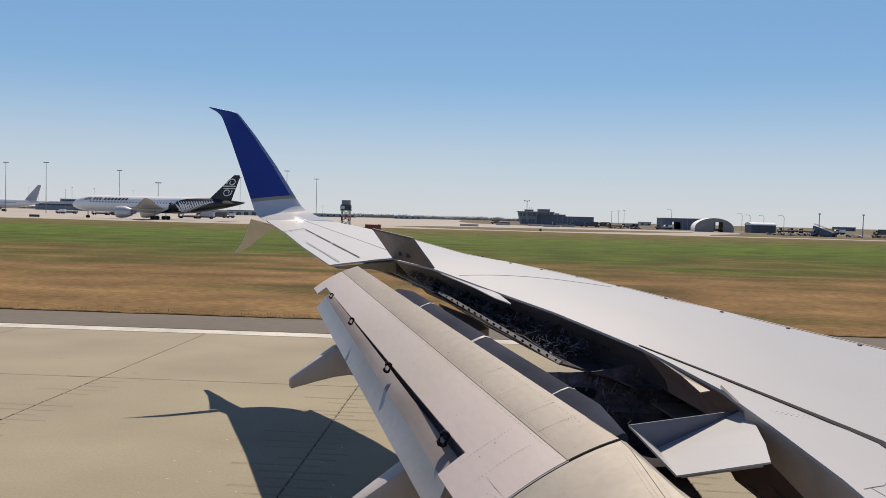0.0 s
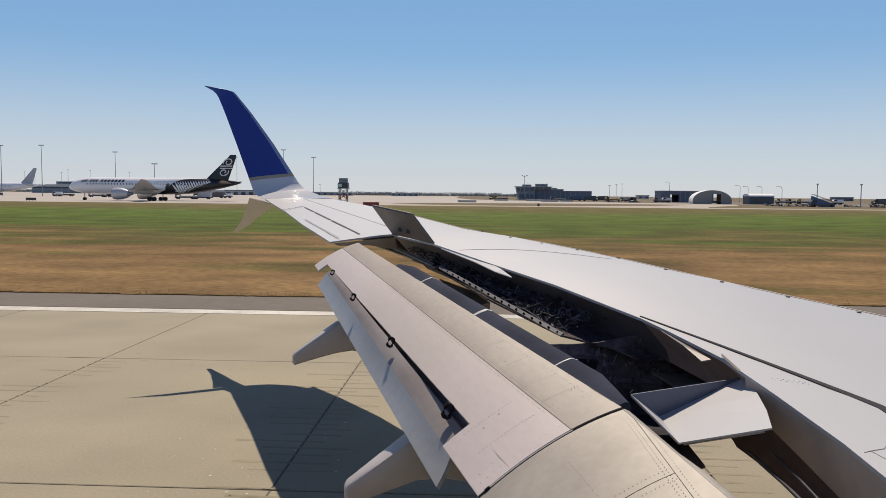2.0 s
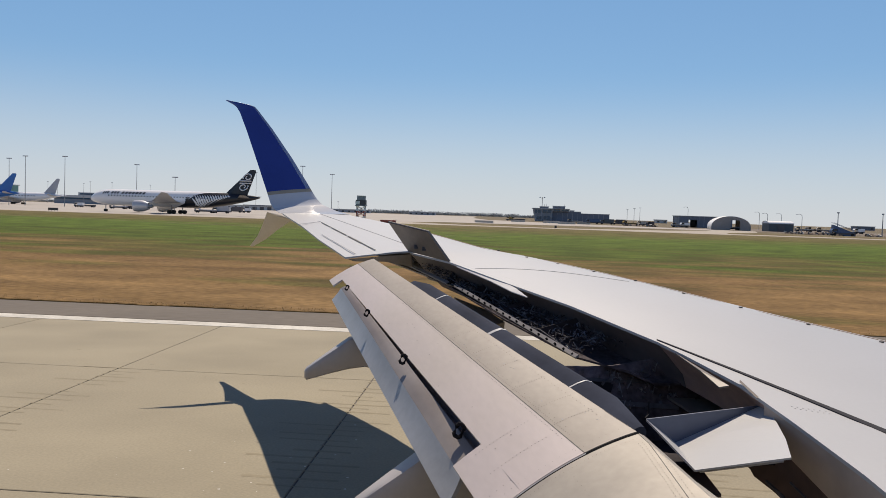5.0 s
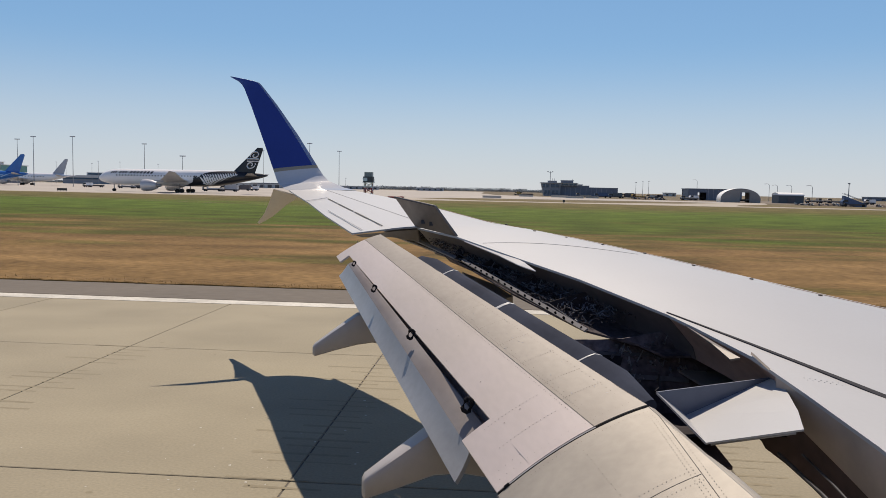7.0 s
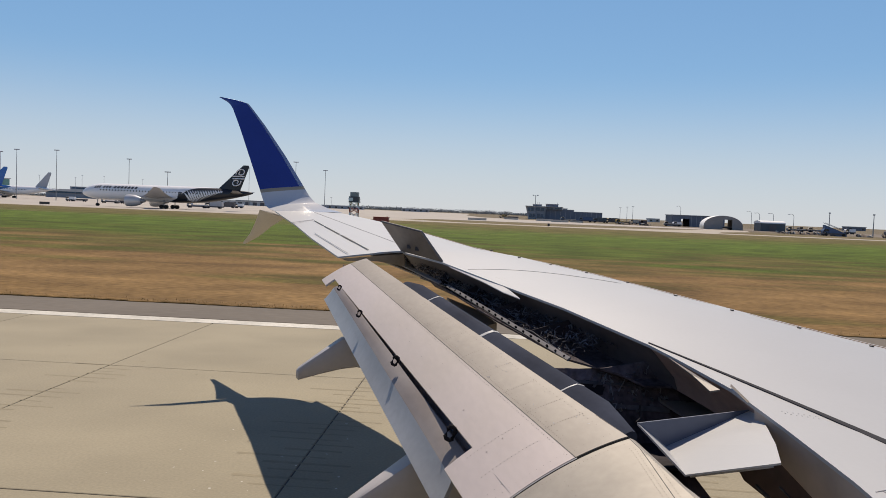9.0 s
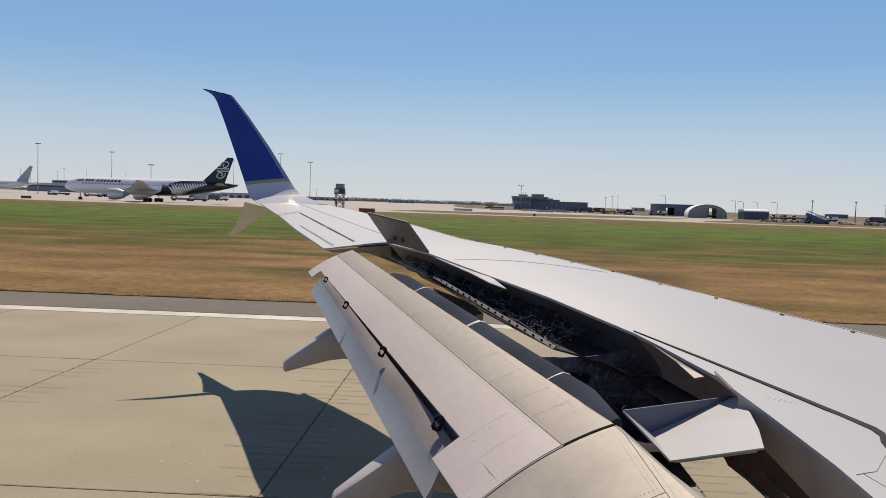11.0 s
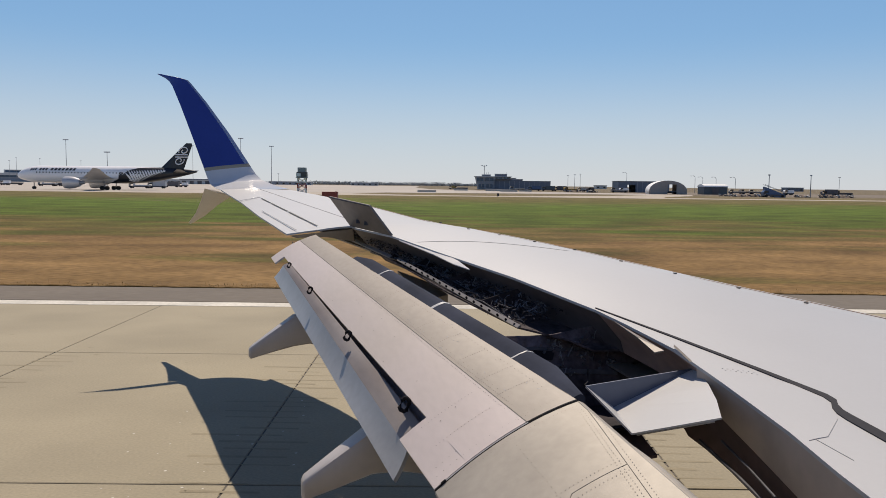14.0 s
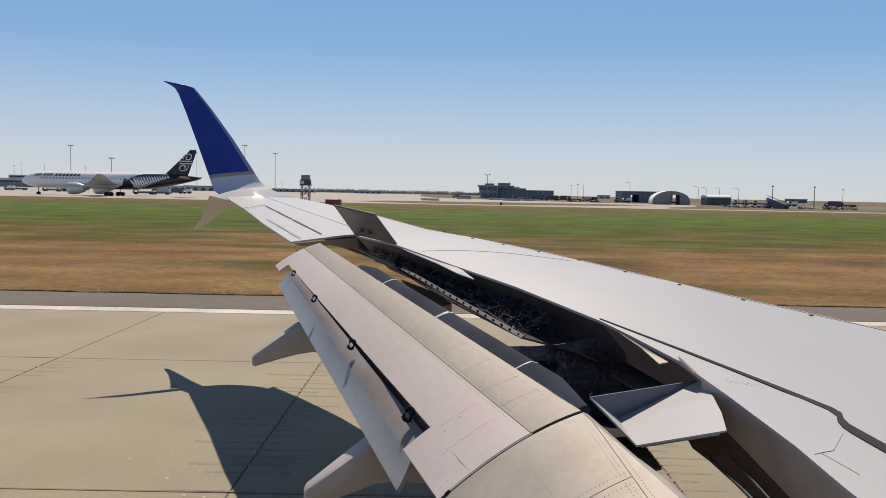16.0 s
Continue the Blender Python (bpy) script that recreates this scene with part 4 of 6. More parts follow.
build_fairing(0.333, 2.039, 5.85, 0.150, ((0, 0.98, 1.098, 0.4), (0.012, 0.964, 1.131, 0.6), (0.15, 1.039, 1.302, 0.8), (0.32, 1.141, 1.512, 1), (0.45, 1.147, 1.469, 1), (0.6, 1.093, 1.361, 1), (1, 1.147, 1.361, 0.9)), "grey canoe fairing pointing out behind the flap")


# dark brown base stands in for shade below the wing root
BAY_SHADE_BROWN = material("sooty_brown_bay", (0.094, 0.060, 0.058), 0.8, 0.0, 0.15, 9, 0.3, 1.6)


def build_root_parts():
    plate = [Vector((2.351, 5.10, 1.942)), Vector((3.367, 5.30, 1.98)), Vector((2.83, 4.13, 1.97)), Vector((2.389, 4.45, 1.795))]
    fold, side = Vector((2.605, 5.15, 1.755)), Vector((3.166, 4.792, 1.991))
    edge = [fold, plate[1], lerp(plate[1], side, 0.5) + Vector((0.012, 0, 0)), side, lerp(side, plate[2], 0.5) + Vector((0.012, -0.005, 0)), plate[2], plate[3]]
    n = len(edge)
    sheet = Bag().add(edge + [p - Vector((0, 0, 0.012)) for p in edge], [(0, k, k + 1) for k in range(1, n - 1)] + [(n, n + k + 1, n + k) for k in range(1, n - 1)] + [(i, (i + 1) % n, n + (i + 1) % n, n + i) for i in range(n)])
    panel = sheet.done("deflector_panel", WING_WHITE, wing, "white sunlit panel standing in the bay")
    # an upright face added where a shadow falls on the panel
    flange = [plate[0], plate[1], fold]
    Bag().add(flange + [p + Vector((0, 0.012, 0)) for p in flange], [(0, 1, 2), (5, 4, 3), (0, 1, 4, 3), (1, 2, 5, 4), (2, 0, 3, 5)]).done("panel_flange", PANEL_SHADE, panel, "upright flange, the panel's cast shadow put into its blue-grey")
    Bag().add([plate[0], fold, plate[3]] + [p - Vector((0.004, 0, 0.012)) for p in (plate[0], fold, plate[3])], [(0, 1, 2), (5, 4, 3), (0, 1, 4, 3), (1, 2, 5, 4), (2, 0, 3, 5)]).done("panel_gusset", WING_WHITE, panel)
    Bag().tube([plate[3] + Vector((0.05, 0.03, -0.02)), plate[2] + Vector((-0.03, 0.03, -0.03))], 0.010, 6).done("panel_edge", LINE_GREY, wing)
    Bag().tube([plate[0] + Vector((0.0, 0.02, 0.0)), plate[0] + Vector((0.05, 0.06, 0.02)), plate[0] + Vector((0.06, 0.10, 0.10))], 0.008, 6).done("cable", RUBBER, wing, "short black cable", True)
    beam = [Vector((1.935, 10.45, 2.20)), Vector((2.24, 9.75, 2.115)), Vector((2.33, 9.145, 2.045)), Vector((1.99, 8.85, 2.01)), Vector((1.955, 9.57, 2.09))]
    Bag().add(beam + [p - Vector((0, 0, 0.12)) for p in beam], [(0, 1, 2, 3, 4), (9, 8, 7, 6, 5)] + [(i, (i + 1) % 5, 5 + (i + 1) % 5, 5 + i) for i in range(5)]).done("track_beam", UNDER_GREY, wing, "grey-brown flap track beam")
    # the web under the rear fairing, shade put into its dark brown base
    rows = []
    for y, z in ((5.35, 1.535), (5.23, 1.515), (5.17, 1.482), (4.90, 1.470), (4.55, 1.430), (4.20, 1.378), (3.6, 1.29), (2.9, 1.19), (2.4, 1.13)):
        x = along(TRAILING, y)
        rows.append([skin(x + 0.045, y, along(((2.6, -0.43), (3.93, -0.355), (4.3, -0.315), (4.7, -0.275), (5.05, -0.25)), y)), Vector((x + 0.07, y, lerp(z, top_z(y) - 0.3, 0.4))), Vector((x + 0.03, y, z))])
    Bag().sheet(rows, (0.03, 0, 0)).done("root_bay", BAY_SHADE_BROWN, wing, "web under the rear fairing, shade put into its dark red-brown", True)
    for a, b, r in (((3.15, 4.85, 1.56), (3.02, 3.75, 1.44), 0.012), ((3.16, 4.60, 1.64), (3.03, 3.85, 1.55), 0.008)):
        Bag().tube([Vector(a), lerp(Vector(a), Vector(b), 0.5) + Vector((0.01, 0, 0)), Vector(b)], r, 8).done("bay_conduit", DARK_METAL, wing, "slim dark conduit along the web", True)
    # a dark plate added to stand in for the shadowed gap beside the panel
    end = [Vector(p) for p in ((2.30, 5.40, 1.60), (2.752, 5.03, 1.60), (2.63, 4.54, 1.60), (2.25, 4.45, 1.60))]
    Bag().add(end + [p - Vector((0, 0, 0.02)) for p in end], [(0, 3, 2, 1), (4, 5, 6, 7)] + [((i + 1) % 4, i, 4 + i, 4 + (i + 1) % 4) for i in range(4)]).done("bay_end_plate", BAY_SHADE_BROWN, wing, "dark plate added for the shadow between panel and flap")


build_root_parts()


def fit_span_to_eye():
    """Pulls the wing's middle nearer and higher along sight lines, fitting shadow and view."""
    # centre of the scaling: the eye at the window, not the wing root
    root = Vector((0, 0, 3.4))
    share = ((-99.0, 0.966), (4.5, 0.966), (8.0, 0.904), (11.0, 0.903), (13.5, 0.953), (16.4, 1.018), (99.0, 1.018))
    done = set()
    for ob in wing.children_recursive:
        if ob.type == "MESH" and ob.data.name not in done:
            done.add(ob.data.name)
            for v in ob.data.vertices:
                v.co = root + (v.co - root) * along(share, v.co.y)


fit_span_to_eye()


# ---- the aircraft's own cabin wall ----
CABIN = material("cabin_wall_plastic", (0.42, 0.42, 0.43), 0.6, 0.0, 0.03, 40, 0.05, 3.0)


def build_cabin():
    cabin = thing("cabin_wall", "grey plastic cabin side wall with an oval window", "cabin wall", kind="structure")
    ring = [(0.21 * math.copysign(abs(math.cos(q)) ** 0.6, math.cos(q)), 0.195 * math.copysign(abs(math.sin(q)) ** 0.6, math.sin(q))) for q in (2 * math.pi * k / 32 for k in range(32))]
    outer = [(6 * math.copysign(abs(math.cos(q)) ** 0.3, math.cos(q)), 1.0 * math.copysign(abs(math.sin(q)) ** 0.3, math.sin(q))) for q in (2 * math.pi * k / 32 for k in range(32))]
    b0 = 0.14
    verts = [field(a - 0.01, b0, 3.38 + z) for a, z in ring] + [field(a, b0, 3.4 + z) for a, z in outer]
    verts += [field(a * 1.1 - 0.01, b0 + 0.05, 3.38 + z * 1.1) for a, z in ring]
    faces = [(k, (k + 1) % 32, 32 + (k + 1) % 32, 32 + k) for k in range(32)] + [(k, (k + 1) % 32, 64 + (k + 1) % 32, 64 + k) for k in range(32)]
    mesh("side_wall", verts, faces, CABIN, cabin)
    shell = []
    for a in (-9.0, 12.0):
        shell.append([field(a, -1.6 + 1.86 * math.cos(q), 3.0 + 1.9 * math.sin(q)) for q in [radians(35 + 290 * k / 24) for k in range(25)]])
    v = shell[0] + shell[1]
    mesh("fuselage_shell", v, [(k, k + 1, 26 + k, 25 + k) for k in range(24)], CABIN, cabin)


build_cabin()

# ---- far things ----
WHITE_BODY = material("airliner_white_paint", (0.84, 0.84, 0.84), 0.3, 0.0, 0.02, 1.0, 0.05, 0.1)
BLACK_BODY = material("airliner_black_paint", (0.018, 0.02, 0.025), 0.35, 0.0, 0.05, 1.0, 0.1, 0.1)
BLUE_BODY = material("airliner_blue_paint", (0.03, 0.16, 0.48), 0.3, 0.0, 0.05, 1.0, 0.2, 0.1)
PALE_BLUE = material("airliner_pale_blue_paint", (0.30, 0.50, 0.72), 0.3, 0.0, 0.05, 1.0, 0.2, 0.1)
RED_BODY = material("airliner_red_paint", (0.55, 0.05, 0.04), 0.3, 0.0, 0.05, 1.0, 0.2, 0.1)
GREY_BODY = material("airliner_grey_paint", (0.40, 0.41, 0.44), 0.4, 0.1, 0.03, 1.0, 0.1, 0.1)
SILVER_BODY = material("airliner_silver_paint", (0.55, 0.56, 0.58), 0.35, 0.2, 0.03, 1.0, 0.12, 0.3)
WINDOW_DARK = material("dark_window_glass", (0.02, 0.025, 0.03), 0.12, 0.0, 0.1, 2.0, 0.2, 0.1)
TYRE = material("black_tyre_rubber", (0.02, 0.02, 0.02), 0.85, 0.0, 0.1, 6, 0.2, 0.5)
STEEL = material("galvanised_steel", (0.30, 0.31, 0.32), 0.5, 0.5, 0.06, 4, 0.15, 0.4)
# pale base, with distance haze put into the cladding's colour
HAZE_GREY = material("pale_blue_grey_cladding", (0.27, 0.30, 0.34), 0.7, 0.0, 0.06, 1.5, 0.15, 0.08)
RUBBLE = material("brown_rubble", (0.20, 0.155, 0.12), 0.95, 0.0, 0.3, 1.2, 0.4, 0.3)
# slate base lightened to carry some distance haze
SLATE = material("slate_blue_cladding", (0.14, 0.165, 0.215), 0.6, 0.0, 0.06, 1.5, 0.15, 0.08)
PALE_CLAD = material("pale_grey_cladding", (0.50, 0.51, 0.51), 0.6, 0.0, 0.05, 1.2, 0.12, 0.06)
ROOF_WHITE = material("white_membrane_roof", (0.75, 0.76, 0.76), 0.7, 0.0, 0.04, 1.0, 0.1, 0.1)
TEAL_GLASS = material("teal_curtain_glass", (0.10, 0.26, 0.25), 0.15, 0.1, 0.08, 0.8, 0.2, 0.06)
BLUE_GLASS = material("blue_curtain_glass", (0.05, 0.10, 0.16), 0.15, 0.1, 0.12, 0.8, 0.25, 0.06)
# a little distance haze lifts this dark base
DARK_CLAD = material("dark_brown_cladding", (0.125, 0.115, 0.12), 0.7, 0.0, 0.1, 1.0, 0.2, 0.1)
GREEN_CLAD = material("dark_green_cladding", (0.085, 0.105, 0.12), 0.6, 0.0, 0.1, 1.0, 0.2, 0.1)
RED_PAINT = material("weathered_red_paint", (0.42, 0.07, 0.05), 0.6, 0.0, 0.1, 3.0, 0.25, 0.6)
YELLOW_PAINT = material("vehicle_ochre_paint", (0.42, 0.27, 0.06), 0.5, 0.0, 0.08, 3.0, 0.2, 0.6)
BLUE_PAINT = material("vehicle_blue_paint", (0.08, 0.13, 0.24), 0.5, 0.0, 0.08, 3.0, 0.2, 0.6)
CONC_BLOCK = material("concrete_block", (0.50, 0.47, 0.42), 0.9, 0.0, 0.08, 3.0, 0.15, 0.5)
# pale blue-grey base puts distance haze into the leaves
HAZED_LEAF = material("far_tree_leaves", (0.31, 0.335, 0.345), 0.9, 0.0, 0.3, 0.3, 0.3, 0.05)
TRUNK = material("tree_bark", (0.10, 0.08, 0.06), 0.9, 0.0, 0.2, 1.0, 0.2, 0.3)


def frame_at(a, b, heading=0.0):
    """A pose on the airfield: local x along the runway when heading is 0."""
    return RW @ pose(a, b, 0, 0, 0, heading)


def airliner(name, label, length, body_r, tail_h, span, place, colours, livery=""):
    """A parked twin jet, its nose towards local -x; its origin on the ground under mid-fuselage."""
    body_mat, rear_mat, fin_mat, engine_mat = colours
    jet = thing(name, label, "airliner")
    L, r, zc = length, body_r, body_r + 2.3
    prof = ((0.0, 0.05, -0.22), (0.006, 0.26, -0.19), (0.018, 0.46, -0.14), (0.04, 0.68, -0.07), (0.075, 0.88, -0.02), (0.115, 0.985, 0.0), (0.16, 1.0, 0), (0.40, 1.0, 0), (0.60, 1.0, 0), (0.70, 0.97, 0.03), (0.80, 0.78, 0.17), (0.90, 0.50, 0.34), (0.97, 0.24, 0.46), (1.0, 0.07, 0.50))

    def section(q, grow=1.0):
        s, lift = along([(k, a, b) for k, a, b in prof], q)
        return [Vector((-L / 2 + L * q, grow * r * s * math.cos(w), zc + r * lift + grow * r * s * math.sin(w))) for w in (2 * math.pi * k / 24 for k in range(24))]

    cut = 0.56 if rear_mat is not body_mat else 1.0
    qs = [0.0, 0.006, 0.018, 0.04, 0.075, 0.115, 0.16, 0.3, 0.4, 0.5]
    Bag().rings([section(q) for q in qs]).done("fuselage", body_mat, jet, "", True)
    Bag().rings([section(q) for q in (0.5, 0.55, 0.6, 0.66, 0.72, 0.8, 0.86, 0.9, 0.95, 0.97, 1.0)]).done("rear_fuselage", rear_mat, jet, "", True)
    if rear_mat is not body_mat:
        # the white upper rear body, swept into the dark tail colour
        rows = []
        for i in range(9):
            q = lerp(0.50, 0.79, i / 8)
            lo = along(((0.50, -1.35), (0.56, -0.75), (0.63, 0.55), (0.68, 0.95), (0.79, 1.3)), q)
            ring = []
            for k in range(29):
                w = lerp(lo, math.pi - lo, k / 28)
                s, lift = along([(kk, a, b) for kk, a, b in prof], q)
                ring.append(Vector((-L / 2 + L * q, 1.02 * r * s * math.cos(w), zc + r * lift + 1.02 * r * s * math.sin(w))))
            rows.append(ring)
        Bag().sheet(rows, (0, 0, -0.02)).done("upper_rear_body", body_mat, jet, "", True)
    # rows of windows on both sides
    wins = Bag()
    for k in range(int(L * 0.62 / 1.1)):
        x = -L / 2 + L * 0.13 + 1.1 * k
        if x > L * 0.28:
            break
        for side in (-1, 1):
            y = side * r * 1.002
            wins.box(x - 0.16, min(y, y - 0.06 * side), zc + 0.12 * r, x + 0.16, max(y, y - 0.06 * side), zc + 0.12 * r + 0.5)
    tagged(wins.done("cabin_windows", WINDOW_DARK, jet, "row of small dark windows"), kind="stuff")
    for side in (-1, 1):
        cock = Bag()
        p = [Vector((-L / 2 + L * q, side * r * w, zc + r * h)) for q, w, h in ((0.028, 0.30, 0.16), (0.052, 0.62, 0.20), (0.052, 0.52, 0.38), (0.033, 0.22, 0.30))]
        cock.add(p + [v + Vector((0.05, 0, -0.1)) for v in p], [(0, 1, 2, 3), (4, 7, 6, 5), (0, 1, 5, 4), (1, 2, 6, 5), (2, 3, 7, 6), (3, 0, 4, 7)])
        cock.done("cockpit_window", WINDOW_DARK, jet)

    def flying_surface(part, root_q, root_c, tip, tip_c, z0, y0, thick, mat):
        for side in (-1, 1):
            rings = []
            for q in (0, 0.35, 0.7, 0.95, 1.0):
                x = -L / 2 + L * root_q + tip[0] * q
                c = lerp(root_c, tip_c, q) if q < 1 else tip_c * 0.5
                y, z = side * lerp(y0, tip[1], q), z0 + tip[2] * q ** 1.6
                t = thick * c
                rings.append([Vector((x, y, z)), Vector((x + 0.25 * c, y, z + t)), Vector((x + 0.65 * c, y, z + t * 0.7)), Vector((x + c, y, z)), Vector((x + 0.65 * c, y, z - t * 0.4)), Vector((x + 0.25 * c, y, z - t * 0.6))])
            Bag().rings(rings).done(part, mat, jet, "", True)

    flying_surface("wing", 0.36, 0.19 * L, (0.27 * L, span / 2, 3.2), 0.03 * L, zc - 0.45 * r, 0.7 * r, 0.06, SILVER_BODY)
    flying_surface("tailplane", 0.865, 0.09 * L, (0.07 * L, span * 0.165, 1.0), 0.03 * L, zc + 0.36 * r, 0.3 * r, 0.05, GREY_BODY if fin_mat is not BLACK_BODY else BLACK_BODY)
    fin_base = zc + 0.72 * r
    rings = []
    for q in (0, 0.06, 0.5, 0.93, 1.0):
        x = -L / 2 + L * 0.79 + q * 0.150 * L + (0.0 if q else -0.03 * L)
        c = lerp(0.135 * L, 0.038 * L, q) * (1 if q < 1 else 0.8) + (0.03 * L if not q else 0)
        z = lerp(fin_base, tail_h, q)
        rings.append([Vector((x, 0, z)), Vector((x + 0.3 * c, 0.03 * c, z)), Vector((x + c, 0, z)), Vector((x + 0.3 * c, -0.03 * c, z))])
    fin = Bag().rings(rings).done("tail_fin", fin_mat, jet, "", True)
    for side in (-1, 1):
        ye, ze, xe = side * span * 0.165, zc - 0.95 * r, -L / 2 + L * 0.335
        er = 0.68 * r
        rings = []
        for q, s in ((0, 0.86), (0.03, 0.98), (0.3, 1.05), (0.65, 0.95), (1.0, 0.62)):
            rings.append([Vector((xe + q * 0.085 * L, ye + er * s * math.cos(w), ze + er * s * math.sin(w))) for w in (2 * math.pi * k / 20 for k in range(20))])
        eng = Bag().rings(rings).done("engine", engine_mat, jet, "", True)
        Bag().tube([(xe - 0.02, ye, ze), (xe + 0.1, ye, ze)], er * 0.8, 20).done("intake", WINDOW_DARK, eng)
        Bag().rings([[Vector((xe + 0.085 * L + k * 1.5, ye + er * (0.4 - 0.18 * k) * math.cos(w), ze + er * (0.4 - 0.18 * k) * math.sin(w))) for w in (2 * math.pi * j / 12 for j in range(12))] for k in (0, 1)]).done("exhaust_cone", STEEL, eng, "", True)
        Bag().sheet([[Vector((xe + 0.03 * L, ye, ze + er * 0.9)), Vector((xe + 0.11 * L, ye, ze + er * 0.6))], [Vector((xe + 0.06 * L, ye, zc - 0.35 * r)), Vector((xe + 0.13 * L, ye, zc - 0.35 * r))]], (0, 0.3, 0)).done("pylon", GREY_BODY, jet)
    for x, y, wr, n in ((-L / 2 + 0.09 * L, 0, 0.5, 2), (0.015 * L, -0.08 * span, 0.68, 4), (0.015 * L, 0.08 * span, 0.68, 4)):
        leg = Bag().tube([(x, y, wr), (x, y, zc - 0.7 * r)], 0.17, 8).done("landing_gear", STEEL, jet)
        for k in range(n):
            dx, dy = ((k // 2) * 1.6 - 0.8 if n == 4 else 0), (0.45 if k % 2 else -0.45)
            Bag().tube([(x + dx, y + dy - 0.18, wr), (x + dx, y + dy + 0.18, wr)], wr, 14).done("wheel", TYRE, leg)
    if livery == "fern":
        def on_body(x, w, side, grow=1.035):
            s, lift = along([(kk, a, b) for kk, a, b in prof], (x + L / 2) / L)
            return Vector((x, side * grow * r * s * math.cos(w), zc + r * lift + grow * r * s * math.sin(w)))

        fern = Bag()
        for side in (-1, 1):
            for k in range(15):
                q = k / 14
                x, w0 = lerp(0.145, 0.325, q) * L, lerp(-0.62, 0.42, q)
                tall, low = lerp(1.15, 0.30, q) * (0.75 if k == 0 else 1), lerp(0.42, 0.16, q)
                for span_w, lean, fat in ((tall, -1.5 * (1 - q) - 0.2, 0.38), (-low, 1.7 * (1 - q) + 0.4, 0.42)):
                    rows = []
                    for j in range(6):
                        c = on_body(x + lean * (j / 5) ** 1.6, w0 + span_w * j / 5, side)
                        half = Vector(((0.20, 0.34, 0.38, 0.34, 0.22, 0.05)[j] * fat / 0.34 * (0.6 + 0.4 * (1 - q)), 0, 0))
                        rows.append([c - half, c + half])
                    fern.sheet(rows, (0, -0.03 * side, 0))
            fern.tube([on_body(lerp(0.135, 0.335, k / 10) * L, lerp(-0.68, 0.46, k / 10), side) for k in range(11)], 0.12, 6)
        tagged(fern.done("painted_leaf", WHITE_BODY, jet, "white painted leaf pattern on the dark tail"), kind="stuff")
        for side in (-1, 1):
            curl = Bag()
            cx, cz = L * 0.5 - 0.085 * L, lerp(fin_base, tail_h, 0.52)
            for flip in (1, -1):
                arc = [Vector((flip * (0.35 + lerp(1.75, 0.55, k / 24) * math.cos(w)), 0, flip * (1.75 + lerp(1.5, 0.45, k / 24) * math.sin(w)))) for k, w in ((k, radians(205 - 430 * k / 24)) for k in range(25))]
                bar = [Vector((flip * -2.3, 0, flip * 0.42)), Vector((flip * 2.0, 0, flip * 0.42))]
                for pts in (arc, bar):
                    curl.tube([Vector((cx + p.x + 0.28 * p.z, side * 0.30, cz + p.z)) for p in pts], 0.22, 6)
            curl.done("tail_emblem", WHITE_BODY, fin, "white curled emblem shapes")
        for x0, x1, count in ((0.088, 0.128, 3), (0.140, 0.190, 3), (0.202, 0.345, 7)):
            for k in range(count):
                x = -L / 2 + L * lerp(x0, x1, k / count)
                wide = (x1 - x0) * L / count * 0.62
                for side in (-1, 1):
                    rows = [[on_body(x + 0.4 * j / 3, 0.46 + 0.34 * j / 3, side, 1.012), on_body(x + wide + 0.4 * j / 3, 0.46 + 0.34 * j / 3, side, 1.012)] for j in range(4)]
                    Bag().sheet(rows, (0, -0.03 * side, 0)).done("title_bar", BLACK_BODY, jet, "plain black bar of the title")
    if livery == "waves":
        wave = Bag()
        for k in range(12):
            x = -L * 0.32 + k * 0.055 * L
            q = (x + L / 2) / L
            s, lift = along([(kk, a, b) for kk, a, b in prof], q)
            for side in (-1, 1):
                rows = []
                for j in range(5):
                    w = lerp(-0.5, 0.25 + 0.2 * math.sin(k * 1.3), j / 4)
                    rad = 1.012 * r * s
                    base = Vector((x + 1.4 * j - 1, side * rad * math.cos(w), zc + r * lift + rad * math.sin(w)))
                    rows.append([base - Vector((0.9 - 0.15 * j, 0, 0)), base + Vector((0.9, 0, 0))])
                wave.sheet(rows, (0, -0.02 * side, 0))
        wave.done("painted_waves", PALE_BLUE, jet, "pale blue painted sweeps")
    a, b, heading = place
    jet.matrix_world = frame_at(a, b, heading)
    return jet


def at_column(u, b):
    """Along-runway place of what stands b out, u across the view (-1 to 1 over a 60 degree view square to the runway)."""
    return b * math.tan(math.atan(u * math.tan(radians(30))) - radians(1.5))


def col(px):
    return (px - 784) / 784


airliner("twin_jet", "white airliner with a black tail and white painted leaf pattern, parked", 62.8, 2.95, 16.6, 60, (at_column(col(245), 271), 271, 0), (WHITE_BODY, BLACK_BODY, BLACK_BODY, SILVER_BODY), "fern")
airliner("twin_jet", "blue and pale blue airliner parked on the apron", 62.8, 2.95, 17.4, 60, (at_column(col(-150), 400), 400, 6), (PALE_BLUE, BLUE_BODY, BLUE_BODY, GREY_BODY), "waves")
airliner("twin_jet", "white airliner with a grey tail fin parked on the apron", 66, 3.0, 18.0, 64, (at_column(col(-45), 500), 500, -4), (WHITE_BODY, WHITE_BODY, GREY_BODY, GREY_BODY))
airliner("twin_jet", "red and cream airliner parked at the terminal", 57, 2.8, 17.0, 60, (at_column(col(-330), 560), 560, 205), (WHITE_BODY, RED_BODY, RED_BODY, GREY_BODY))


